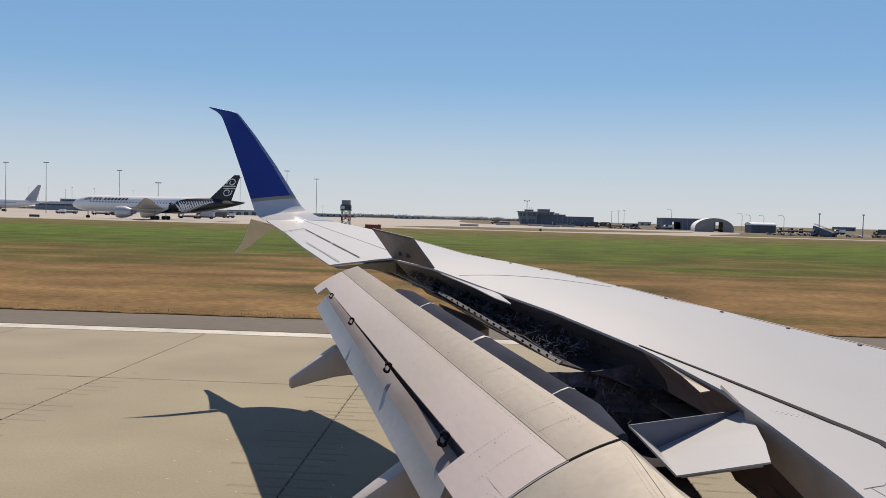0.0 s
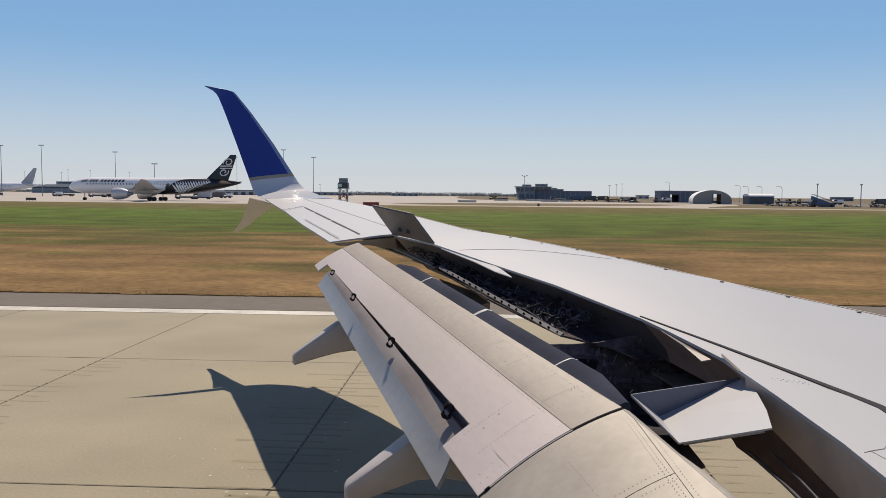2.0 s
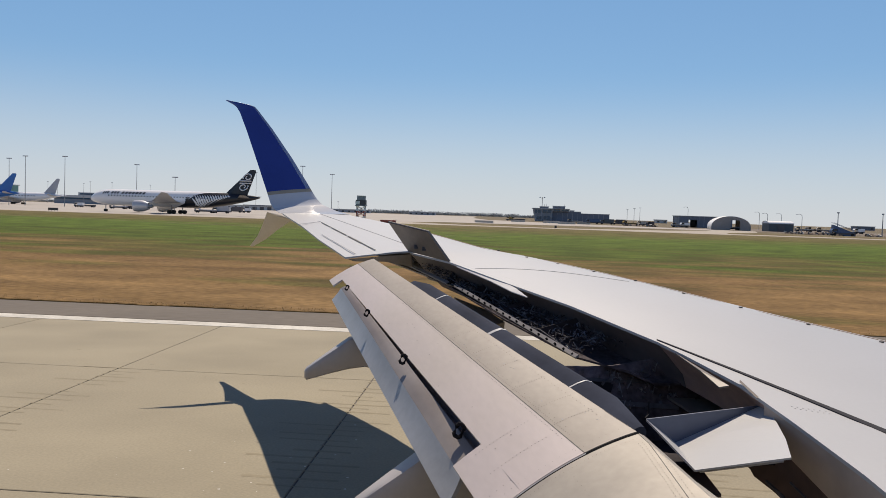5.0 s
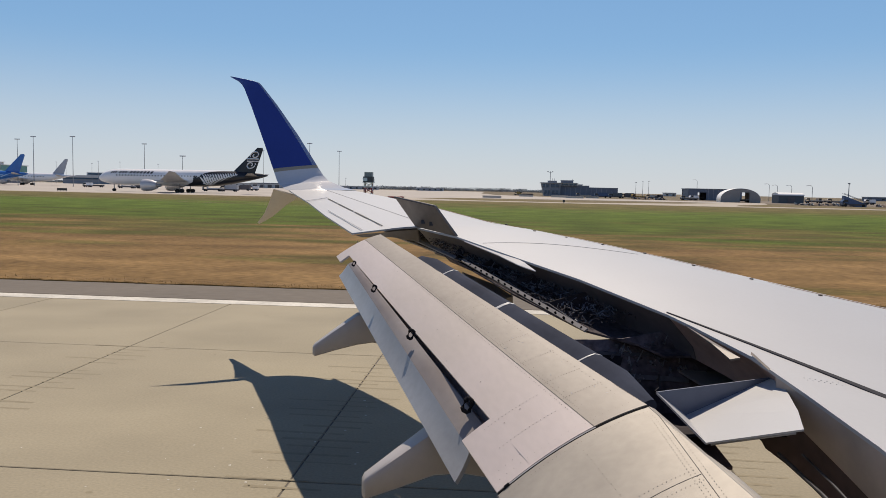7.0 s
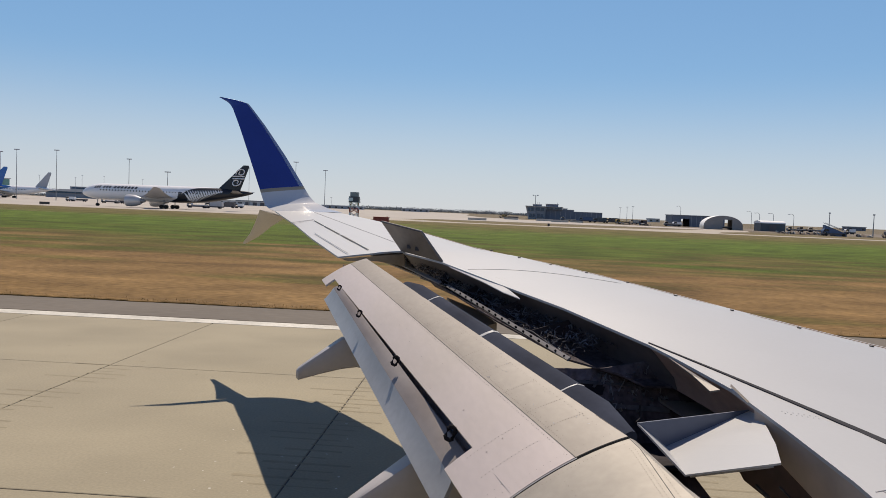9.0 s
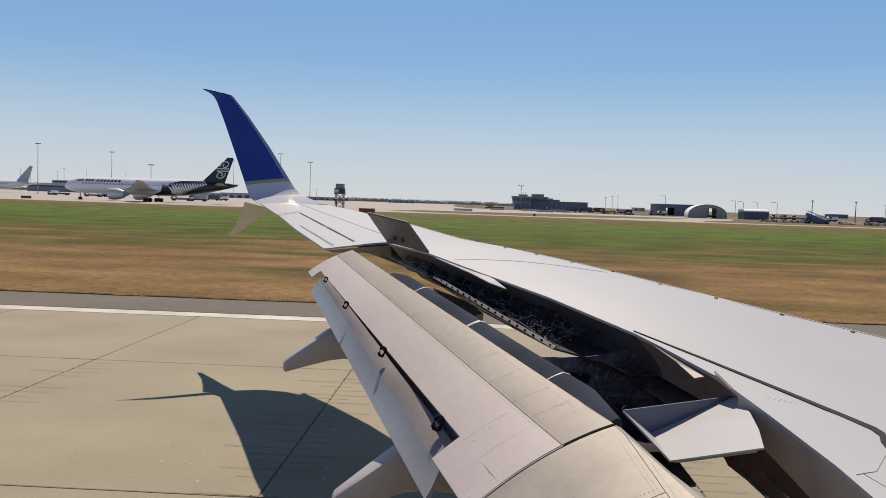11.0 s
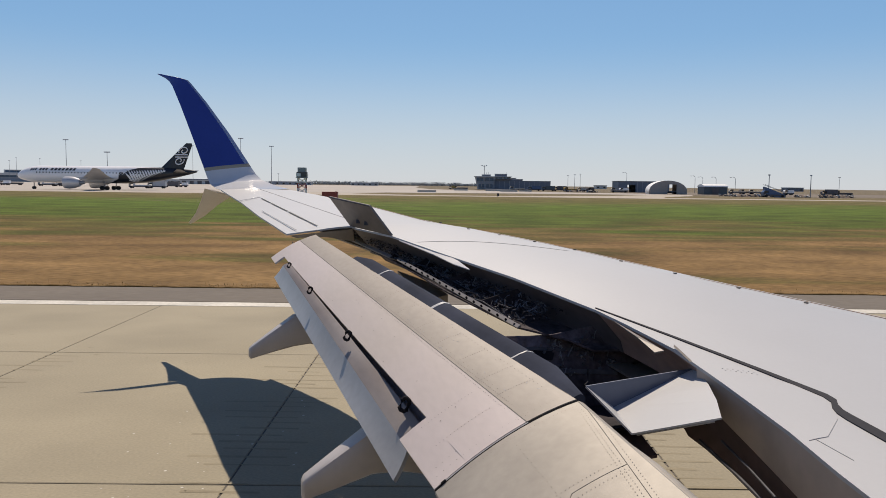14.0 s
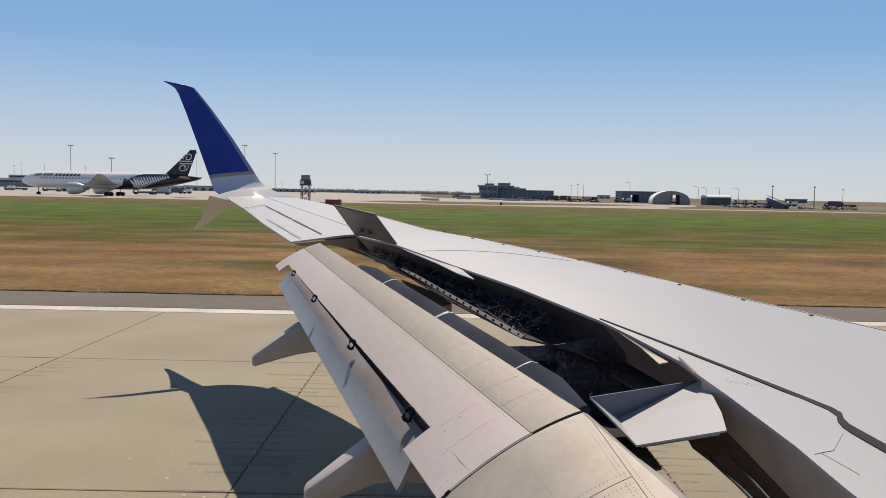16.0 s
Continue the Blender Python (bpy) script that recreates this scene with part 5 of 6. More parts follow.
def light_mast(px, b, height, heads=3, label="tall grey steel floodlight mast", spread=1.5):
    mast = thing("light_mast", label, "light mast", group="apron light masts")
    Bag().tube([(0, 0, 0), (0, 0, height * 0.5), (0, 0, height)], 0.24, 8, 0.12).done("mast", STEEL, mast, "", True)
    bar = Bag().box(-spread, -0.12, height - 0.1, spread, 0.12, height + 0.12).done("crossbar", STEEL, mast)
    for k in range(heads):
        x = lerp(-spread, spread, (k + 0.5) / heads)
        Bag().box(x - 0.28, -0.3, height - 0.3, x + 0.28, 0.25, height + 0.2).done("lamp_head", GREY_BODY, bar)
    mast.matrix_world = frame_at(at_column(col(px), b), b)


for px, b, h in ((43, 430, 29), (175, 450, 26.5), (245, 390, 17.5), (475, 450, 28.5), (528, 500, 26.5), (-30, 420, 28), (-60, 430, 27), (-140, 470, 28), (1412, 300, 8.6), (1488, 300, 8.6)):
    light_mast(px, b, h, 4 if h > 10 else 1, spread=1.6 if h > 10 else 0.4)
for px, b, h in ((12, 900, 26), (30, 1000, 30), (78, 950, 26), (90, 900, 28), (130, 1000, 30), (200, 1000, 28), (392, 800, 40), (470, 900, 17), (540, 950, 14), (1050, 800, 14), (1062, 800, 15), (1072, 820, 16), (1540, 700, 14)):
    light_mast(px, b, h, 2, "slender distant light mast", 1.2)


def street_lamp(px, b, height):
    """A thin pole whose top bends over to one small lamp."""
    lamp = thing("street_lamp", "slender grey street lamp with a curved arm", "street lamp", group="street lamps")
    bend = [(0, 0, height - 1.4)] + [(-1.3 * (1 - math.cos(w)), 0, height - 1.4 + 1.4 * math.sin(w)) for w in (0.5, 1.0, 1.57)] + [(-2.2, 0, height - 0.1)]
    Bag().tube([(0, 0, 0), (0, 0, height * 0.5)] + bend, 0.13, 8, 0.08).done("pole", STEEL, lamp, "", True)
    Bag().box(-3.0, -0.2, height - 0.28, -2.1, 0.2, height - 0.06).done("lamp_head", GREY_BODY, lamp)
    lamp.matrix_world = frame_at(at_column(col(px), b), b)


for px, b, h in ((1155, 520, 13), (1278, 470, 10.5), (1292, 440, 9.5), (1316, 440, 9.5), (1351, 400, 9.0)):
    street_lamp(px, b, h)


def lattice_tower():
    t = thing("lattice_tower", "red and white lattice tower with equipment boxes on top", "tower")
    for sx in (-1, 1):
        for sy in (-1, 1):
            for k in range(4):
                Bag().box(sx * 1.2 - 0.14, sy * 1.2 - 0.14, k * 1.6, sx * 1.2 + 0.14, sy * 1.2 + 0.14, k * 1.6 + 1.6).done("leg_section", RED_PAINT if k % 2 == 0 else WHITE_BODY, t)
    for k in range(4):
        z = k * 1.6
        for s in (-1, 1):
            Bag().tube([(-1.2, s * 1.2, z), (1.2, s * 1.2, z + 1.6)], 0.08, 5).done("brace", RED_PAINT if k % 2 == 0 else WHITE_BODY, t)
            Bag().tube([(s * 1.2, -1.2, z), (s * 1.2, 1.2, z + 1.6)], 0.08, 5).done("brace", RED_PAINT if k % 2 else WHITE_BODY, t)
            Bag().tube([(1.2, s * 1.2, z), (-1.2, s * 1.2, z + 1.6)], 0.08, 5).done("brace", RED_PAINT if k % 2 == 0 else WHITE_BODY, t)
    Bag().box(-1.7, -1.7, 6.4, 1.7, 1.7, 6.6).done("platform", STEEL, t)
    Bag().box(-1.5, -1.4, 6.6, 1.5, 1.4, 8.3).done("cabin", DARK_CLAD, t, "dark red-brown equipment cabin")
    Bag().box(-1.6, -0.9, 6.9, -0.2, -1.46, 7.9).done("cabin_panel", WHITE_BODY, t)
    Bag().box(-1.2, -1.1, 8.3, 1.3, 1.1, 9.7).done("top_box", STEEL, t, "grey box on the top")
    for x in (-0.8, 0.3, 1.4):
        Bag().box(x - 0.35, -0.4, 0, x + 0.35, 0.4, 1.5).done("base_cabinet", DARK_CLAD, t)
    for s in (-1, 1):
        Bag().tube([(s * 1.6, -1.6, 6.6), (s * 1.6, 1.6, 6.6), (s * 1.6, 1.6, 7.6), (s * 1.6, -1.6, 7.6)], 0.05, 5).done("railing", STEEL, t)
    t.matrix_world = frame_at(at_column(col(581), 165), 165) @ Matrix.Scale(0.68, 4)


lattice_tower()


def box_thing(name, label, category, px, b, w, d, h, mat, lift=0.0, turn=0.0, group=""):
    t = thing(name, label, category, group=group)
    Bag().box(-w / 2, -d / 2, lift, w / 2, d / 2, lift + h).done("body", mat, t)
    Bag().box(-w / 2 - 0.05, -d / 2 - 0.05, lift + h, w / 2 + 0.05, d / 2 + 0.05, lift + h + 0.12).done("lid", mat, t)
    Bag().box(-w / 2 + 0.1, -d / 2 + 0.1, 0, w / 2 - 0.1, d / 2 - 0.1, lift).done("base", DARK_CLAD, t) if lift else None
    t.matrix_world = frame_at(at_column(col(px), b), b, turn)
    return t


box_thing("container", "red steel container standing on the grass", "container", 630, 155, 3.0, 2.0, 1.5, RED_PAINT)


def airfield_sign(px, b, w, turn=0):
    s = thing("airfield_sign", "low black airfield sign on short legs", "sign", group="airfield signs")
    Bag().box(-w / 2, -0.15, 0.25, w / 2, 0.15, 1.0).done("panel", BLACK_BODY, s)
    for k in range(int(w / 0.9) + 1):
        x = lerp(-w / 2 + 0.15, w / 2 - 0.15, k / max(1, int(w / 0.9)))
        Bag().box(x - 0.05, -0.05, 0, x + 0.05, 0.05, 0.25).done("leg", STEEL, s)
    s.matrix_world = frame_at(at_column(col(px), b), b, turn)


for px, b, w in ((22, 236, 3.2), (640, 218, 0.6), (926, 220, 0.6)):
    airfield_sign(px, b, w)


def control_building():
    h = thing("control_building", "slate-blue two-part airfield building with a raised glazed block", "building")
    Bag().box(-19.7, 0, 0, 3.2, 24, 7.9).done("hall", SLATE, h, "slate-blue clad hall")
    Bag().box(-19.9, -0.2, 7.9, 3.4, 24.2, 8.3).done("hall_roof", PALE_CLAD, h)
    Bag().box(3.2, 0.6, 0, 24.7, 24, 6.7).done("low_hall", SLATE, h, "lower slate-blue hall")
    Bag().box(3.4, 0.4, 6.7, 24.9, 24.2, 7.0).done("low_hall_roof", PALE_CLAD, h)
    for k in range(11):
        x = -18.6 + 3.9 * k
        Bag().box(x - 0.08, (0.5 if x > 3.2 else -0.1), 0, x + 0.08, (0.62 if x > 3.2 else 0.02), 6.6).done("cladding_rib", GREY_BODY, h)
    Bag().sheet([[Vector((-30.6, -2, 0)), Vector((-32.7, -3, 9.6))], [Vector((-18.5, -2, 0)), Vector((-18.5, -3, 9.6))]], (0, 18, 0)).done("block", HAZE_GREY, h, "pale blue-grey raised block leaning outward")
    Bag().box(-18.5, -2.6, 7.9, -6, 15, 9.6).done("upper_block", HAZE_GREY, h)
    Bag().box(-33.4, -3.8, 9.6, -5.4, 16, 10.1).done("roof_slab", PALE_CLAD, h)
    for x0, x1, z0, z1 in ((-32.0, -27.5, 6.3, 8.8), (-25.8, -19.5, 6.6, 8.8), (-17.5, -13.0, 8.2, 9.3), (-11.5, -7.0, 8.2, 9.3), (-30.4, -26.5, 1.6, 4.2), (-24.8, -20.2, 1.6, 4.2)):
        y = -2.0 - z1 / 9.6
        Bag().box(x0, (y if x1 < -18.5 else -2.72) - 0.12, z0, x1, -2.0 if x1 < -18.5 else -2.55, z1).done("window_band", BLUE_GLASS, h, "dark window band")
        Bag().box(lerp(x0, x1, 0.5) - 0.1, (y if x1 < -18.5 else -2.72) - 0.2, z0, lerp(x0, x1, 0.5) + 0.1, -2.0 if x1 < -18.5 else -2.55, z1).done("mullion", PALE_CLAD, h)
    for x0, x1, z in ((-27.5, -21.0, 11.6), (-17.5, -8.5, 12.2), (-4.5, -1.5, 9.2)):
        Bag().box(x0, 4, 7.9 if x0 > -5 else 10.1, x1, 11, z - 0.4).done("roof_plant", SLATE, h)
        Bag().box(x0 - 0.3, 3.7, z - 0.4, x1 + 0.3, 11.3, z).done("plant_cap", PALE_CLAD, h)
    Bag().tube([(-26.6, -5, 0), (-26.6, -5, 18.3)], 0.2, 8).done("mast", STEEL, h)
    for x in (-28.4, -25.0):
        Bag().tube([(-26.6, -5, 17.4), (x, -5, 18.0)], 0.12, 6).done("mast_arm", STEEL, h)
        Bag().box(x - 0.5, -5.4, 17.8, x + 0.5, -4.6, 18.4).done("mast_lamp", GREY_BODY, h)
    for x in (-24.0, -22.5, -8.8):
        Bag().tube([(x, 8, 10.1), (x, 8, 13.4)], 0.12, 6).done("aerial", STEEL, h)
    b = 560
    h.matrix_world = frame_at(at_column(col(962), b), b) @ Matrix.Scale(0.95, 4)


control_building()


END_WALL = material("grey_brown_fabric", (0.30, 0.28, 0.265), 0.8, 0.0, 0.06, 1.2, 0.15, 0.1)


def arch_hangar():
    h = thing("arch_hangar", "white fabric arch hangar with an open dark front", "hangar")
    arc = [(9.4 * math.cos(w), 1.8 + 5.2 * math.sin(w)) for w in (math.pi * k / 16 for k in range(17))]
    prof = [(9.4, 0)] + arc + [(-9.4, 0)]
    rows = [[Vector((x, y, z)) for x, z in prof] for y in (0, 8, 16)]
    Bag().sheet(rows, (0, 0, -0.15)).done("roof_shell", ROOF_WHITE, h, "white fabric shell", True)
    def end_wall(name, y, pieces):
        for x0, x1, z0 in pieces:
            xs = [lerp(x0, x1, k / 6) for k in range(7)]
            crest = [(x, 1.8 + 5.2 * math.sqrt(max(0.0, 1 - (x / 9.4) ** 2)) - 0.1) for x in xs]
            Bag().sheet([[Vector((x, y, z0)), Vector((x, y, max(z, z0 + 0.1)))] for x, z in crest], (0, 0.15, 0)).done(name, END_WALL, h, "grey-brown end wall")

    end_wall("front_wall", 0.1, ((-9.3, -0.2, 0), (4.2, 9.3, 0), (-0.2, 4.2, 5.0)))
    end_wall("back_wall", 15.6, ((-9.3, -2.5, 0), (4.5, 9.3, 0), (-2.5, 4.5, 5.2)))
    b = 365
    h.matrix_world = frame_at(at_column(col(1230), b), b, -8) @ Matrix.Scale(0.93, 4)
    back = thing("open_hangar", "long slate-blue flat-roofed hangar with one open bay", "hangar")
    Bag().box(-18.4, -0.4, 6.6, 16.4, 16.4, 6.9).done("roof", PALE_CLAD, back)
    for y in (0, 15.5):
        for x0, x1, z0 in ((-18, -12, 0), (-6.5, 16, 0), (-12, -6.5, 4.6)):
            Bag().box(x0, y, z0, x1, y + 0.5, 6.6).done("front_wall" if y == 0 else "back_wall", SLATE, back)
    for x in (-17.8, 15.4):
        Bag().box(x, 0.5, 0, x + 0.4, 15.5, 6.6).done("side_wall", SLATE, back)
    for k in range(7):
        Bag().box(-5.4 + 3.2 * k, -0.1, 0, -5.25 + 3.2 * k, 0.02, 6.6).done("cladding_rib", GREY_BODY, back)
    b = 450
    back.matrix_world = frame_at(at_column(col(1189), b), b) @ Matrix.Diagonal((0.88, 1, 0.97, 1))
    shed = thing("shed", "dark green shed with a rounded pale roof", "shed")
    Bag().box(-7, 0, 0, 7, 9, 4.0).done("wall", GREEN_CLAD, shed)
    arcs = [[Vector((x, 4.5 + 4.8 * math.cos(w), 4.0 + 1.3 * math.sin(w))) for w in (math.pi * k / 8 for k in range(9))] for x in (-7.2, 7.2)]
    Bag().sheet(arcs, (0, 0, -0.1)).done("roof", ROOF_WHITE, shed, "", True)
    Bag().add([arcs[0][k] + Vector((0.2, 0, 0)) for k in range(9)], [tuple(range(9))]).done("gable", ROOF_WHITE, shed)
    Bag().box(-2, -0.1, 0, 2, 0.05, 3.2).done("door", DARK_CLAD, shed)
    b = 372
    shed.matrix_world = frame_at(at_column(col(1316), b), b) @ Matrix.Diagonal((0.82, 1, 0.95, 1))


arch_hangar()


def terminal():
    h = thing("terminal_building", "long grey terminal with blue and teal curtain-wall glass", "terminal")
    Bag().box(-160, 0, 8, 60, 40, 17).done("glass_storeys", BLUE_GLASS, h, "blue curtain-wall glass")
    Bag().box(-160, 0.5, 0, 90, 40, 4.5).done("ground_storey", SLATE, h)
    Bag().box(-161, -2, 4.5, 91, 41, 8).done("gate_storey", PALE_CLAD, h)
    Bag().box(60, -0.5, 8, 90, 40, 18).done("end_block", TEAL_GLASS, h, "teal glass end block")
    Bag().box(-162, -3, 17, 61, 42, 22).done("roof_band", PALE_CLAD, h)
    Bag().box(-40, 4, 22, 45, 36, 25.5).done("roof_storey", PALE_CLAD, h)
    Bag().box(-163, -4, 22, 62, 43, 22.6).done("roof", ROOF_WHITE, h)
    Bag().box(59, -2, 18, 91, 41, 18.8).done("end_roof", PALE_CLAD, h)
    for k in range(56):
        x = -160 + 4 * k
        Bag().box(x - 0.2, -0.35, 8, x + 0.2, 0.0, 17).done("mullion", PALE_CLAD, h)
    for k in range(3):
        z = 10.2 + 2.2 * k
        Bag().box(-160, -0.25, z, 60, 0.0, z + 0.3).done("transom", PALE_CLAD, h)
    for k in range(8):
        x = 60 + 30 * k / 7
        Bag().box(x - 0.15, -0.75, 8, x + 0.15, -0.5, 18).done("end_mullion", GREY_BODY, h)
    for k in range(10):
        x = -150 + 24 * k
        Bag().box(x - 3, -0.1, 0.2, x + 3, 0.45, 4.0).done("bay_door", DARK_CLAD, h)
    b = 760
    h.matrix_world = frame_at(at_column(col(-240), b), b, -3)
    far = thing("concourse", "low grey concourse with dark window bands far across the apron", "terminal")
    Bag().box(-70, 0, 0, 90, 25, 6).done("lower_storey", HAZE_GREY, far)
    Bag().box(-70, -1, 6, 90, 26, 8).done("window_band", BLUE_GLASS, far)
    Bag().box(-71, -2, 8, 91, 27, 11).done("roof_band", PALE_CLAD, far)
    Bag().box(-40, 4, 11, 10, 20, 15).done("upper_storey", PALE_CLAD, far)
    Bag().box(-38, 3.8, 12, 8, 4, 14).done("upper_window", BLUE_GLASS, far)
    b = 960
    far.matrix_world = frame_at(at_column(col(120), b), b)
    low = thing("cargo_shed", "low pale cargo shed far across the apron", "shed")
    Bag().box(-40, 0, 0, 40, 20, 5).done("wall", PALE_CLAD, low)
    Bag().box(-41, -1, 5, 41, 21, 6).done("roof", SLATE, low)
    for k in range(9):
        Bag().box(-36 + 9 * k - 2.5, -0.15, 0, -36 + 9 * k + 2.5, 0.05, 3.8).done("door", DARK_CLAD, low)
    low.matrix_world = frame_at(at_column(col(430), 900), 900)


terminal()


def truck(px, b, kind, mat, turn=0.0):
    names = {"van": ("service_van", "small service van parked on the apron"), "truck": ("service_truck", "service truck parked on the airfield"), "stairs": ("stair_truck", "blue passenger stair truck with a sloping stairway"), "loader": ("cargo_loader", "low cargo loader standing on the apron")}
    name, label = names[kind]
    t = thing(name, label, "vehicle", group="airfield vehicles")
    L = {"van": 5, "truck": 8, "stairs": 8.5, "loader": 9}[kind]
    Bag().box(-L / 2, -1.1, 0.5, L / 2, 1.1, 1.1).done("chassis", DARK_CLAD, t)
    Bag().sheet([[Vector((-L / 2, -1.1, 1.1)), Vector((-L / 2, -1.1, 1.9)), Vector((-L / 2 + 0.5, -1.1, 2.6)), Vector((-L / 2 + 2.0, -1.1, 2.6)), Vector((-L / 2 + 2.0, -1.1, 1.1))]] + [[Vector((-L / 2, 1.1, 1.1)), Vector((-L / 2, 1.1, 1.9)), Vector((-L / 2 + 0.5, 1.1, 2.6)), Vector((-L / 2 + 2.0, 1.1, 2.6)), Vector((-L / 2 + 2.0, 1.1, 1.1))]], (0.05, 0, -0.05)).done("cab", mat, t)
    for s in (-1, 1):
        Bag().box(-L / 2 + 0.5, s * 1.11 - 0.03, 1.8, -L / 2 + 1.8, s * 1.11 + 0.03, 2.45).done("cab_window", WINDOW_DARK, t)
        for x in (-L / 2 + 1.1, L / 2 - 1.2):
            Bag().tube([(x, s * 1.1 - 0.15, 0.5), (x, s * 1.1 + 0.15, 0.5)], 0.5, 12).done("wheel", TYRE, t)
    if kind == "van":
        Bag().box(-L / 2 + 1.9, -1.1, 1.1, L / 2, 1.1, 2.6).done("body", mat, t)
    elif kind == "truck":
        Bag().box(-L / 2 + 2.4, -1.2, 1.1, L / 2, 1.2, 3.2).done("box_body", mat, t)
    elif kind == "stairs":
        Bag().sheet([[Vector((-L / 2 + 0.5, -0.9, 4.0)), Vector((-L / 2 + 0.5, 0.9, 4.0))], [Vector((L / 2, -0.9, 1.0)), Vector((L / 2, 0.9, 1.0))]], (0, 0, -2.4)).done("stairway", BLUE_PAINT, t)
        for s in (-1, 1):
            Bag().tube([(-L / 2 + 0.5, s * 0.9, 4.8), (L / 2, s * 0.9, 1.9)], 0.08, 6).done("handrail", STEEL, t)
    else:
        Bag().box(-L / 2 + 2.2, -1.5, 1.1, L / 2, 1.5, 1.5).done("deck", mat, t)
    t.matrix_world = frame_at(at_column(col(px), b), b, turn)


for px, b, kind, mat, turn in (
    (1421, 290, "stairs", BLUE_PAINT, 0), (1150, 440, "van", WHITE_BODY, 10), (1142, 430, "loader", CONC_BLOCK, 0), (1036, 480, "truck", DARK_CLAD, 0), (1055, 470, "loader", YELLOW_PAINT, 20),
    (1075, 460, "van", CONC_BLOCK, 0), (1090, 470, "van", DARK_CLAD, 30), (1015, 470, "truck", GREEN_CLAD, 0), (960, 470, "loader", CONC_BLOCK, 0), (990, 480, "truck", BLUE_PAINT, 0), (845, 520, "van", YELLOW_PAINT, 0), (860, 500, "loader", DARK_CLAD, 0),
    (1355, 420, "loader", CONC_BLOCK, 0), (1372, 430, "loader", DARK_CLAD, 15), (1392, 425, "loader", CONC_BLOCK, -10), (1448, 400, "van", WHITE_BODY, 0), (1522, 400, "truck", DARK_CLAD, 0), (1548, 410, "loader", DARK_CLAD, 0), (1232, 372, "loader", GREY_BODY, 0),
    (142, 400, "loader", GREY_BODY, 0), (160, 405, "van", DARK_CLAD, 0), (300, 340, "loader", GREY_BODY, 0), (330, 345, "truck", GREY_BODY, 0), (355, 420, "truck", DARK_CLAD, 0), (375, 430, "van", WHITE_BODY, 0), (70, 420, "van", WHITE_BODY, 0), (85, 430, "loader", DARK_CLAD, 0)):
    truck(px, b, kind, mat, turn)

for px, b, w, h in ((918, 430, 9, 1.0), (945, 400, 9, 1.0), (975, 420, 7, 0.9), (860, 440, 8, 0.9), (800, 330, 8, 0.8)):
    box_thing("concrete_barrier", "long pale concrete barrier block on the ground", "barrier", px, b, w, 0.8, h, CONC_BLOCK, group="barriers")


def rubble_heap(px, b, width, height, seed):
    """A low heap of broken slabs, pipes and spoil."""
    rng = random.Random(seed)
    t = thing("rubble_heap", "low heap of brown rubble and scrap beside the hangars", "rubble heap", group="rubble heaps")
    mound, n = Bag(), 14
    rows = []
    for i in range(6):
        y = lerp(-1.6, 1.6, i / 5)
        rows.append([Vector((lerp(-width / 2, width / 2, k / n), y, max(0.0, height * 0.7 * (1 - (y / 1.7) ** 2) * math.sin(math.pi * k / n) * rng.uniform(0.5, 1.2)))) for k in range(n + 1)])
    mound.sheet(rows, (0, 0, -0.1)).done("mound", RUBBLE, t, "", True)
    for k in range(16):
        x = rng.uniform(-0.46, 0.46) * width
        m = Matrix.Translation((x, rng.uniform(-1.3, 0.2), height * rng.uniform(0.1, 0.55))) @ Euler((rng.uniform(-0.6, 0.6), rng.uniform(-0.6, 0.6), rng.uniform(0, 3))).to_matrix().to_4x4()
        w = rng.uniform(0.25, 0.8)
        Bag().box(-w, -w * 0.5, -0.15, w, w * 0.5, rng.uniform(0.1, 0.35), m).done("slab_piece", rng.choice((RUBBLE, CONC_BLOCK, DARK_CLAD, STEEL)), t)
    t.matrix_world = frame_at(at_column(col(px), b), b)


for k, (px, b, w, h) in enumerate(((1362, 300, 8, 1.3), (1385, 305, 9, 1.6), (1408, 298, 7, 1.2), (1470, 300, 7, 1.4), (1520, 296, 9, 1.8), (1548, 300, 8, 1.5), (1062, 420, 12, 1.6), (1090, 410, 9, 1.5), (1335, 310, 6, 1.0))):
    rubble_heap(px, b, w, h, 40 + k)


def tree_line():
    """Far woods: ragged clumps of many small leaf faces on stems."""
    rng = random.Random(9)
    crown, stems = Bag(), Bag()
    for k in range(760):
        px = rng.uniform(330, 900) if k < 600 else rng.uniform(-100, 330)
        b = rng.uniform(1500, 1750)
        p = field(at_column(col(px), b), b)
        h = rng.uniform(3.5, 8) * (0.95 if 600 < px < 860 else 0.7)
        stems.tube([p, p + Vector((0, 0, h * 0.5))], 0.4, 5, 0.2)
        for j in range(30):
            c = p + Vector((rng.gauss(0, h * 0.55), rng.gauss(0, h * 0.2), h * rng.uniform(0.05, 1.0) ** 1.3))
            s = rng.uniform(0.7, 1.5)
            pts = [c + Vector((rng.uniform(-s, s), rng.uniform(-s, s), rng.uniform(-s, s))) for _ in range(4)]
            crown.add(pts, [(0, 1, 2), (0, 2, 3), (0, 3, 1), (1, 3, 2)])
    woods = tagged(crown.done("far_woods", HAZED_LEAF), "ragged line of far trees on the horizon, distance haze in their pale base", "trees", kind="stuff")
    stems.done("trunks", TRUNK, woods)


tree_line()

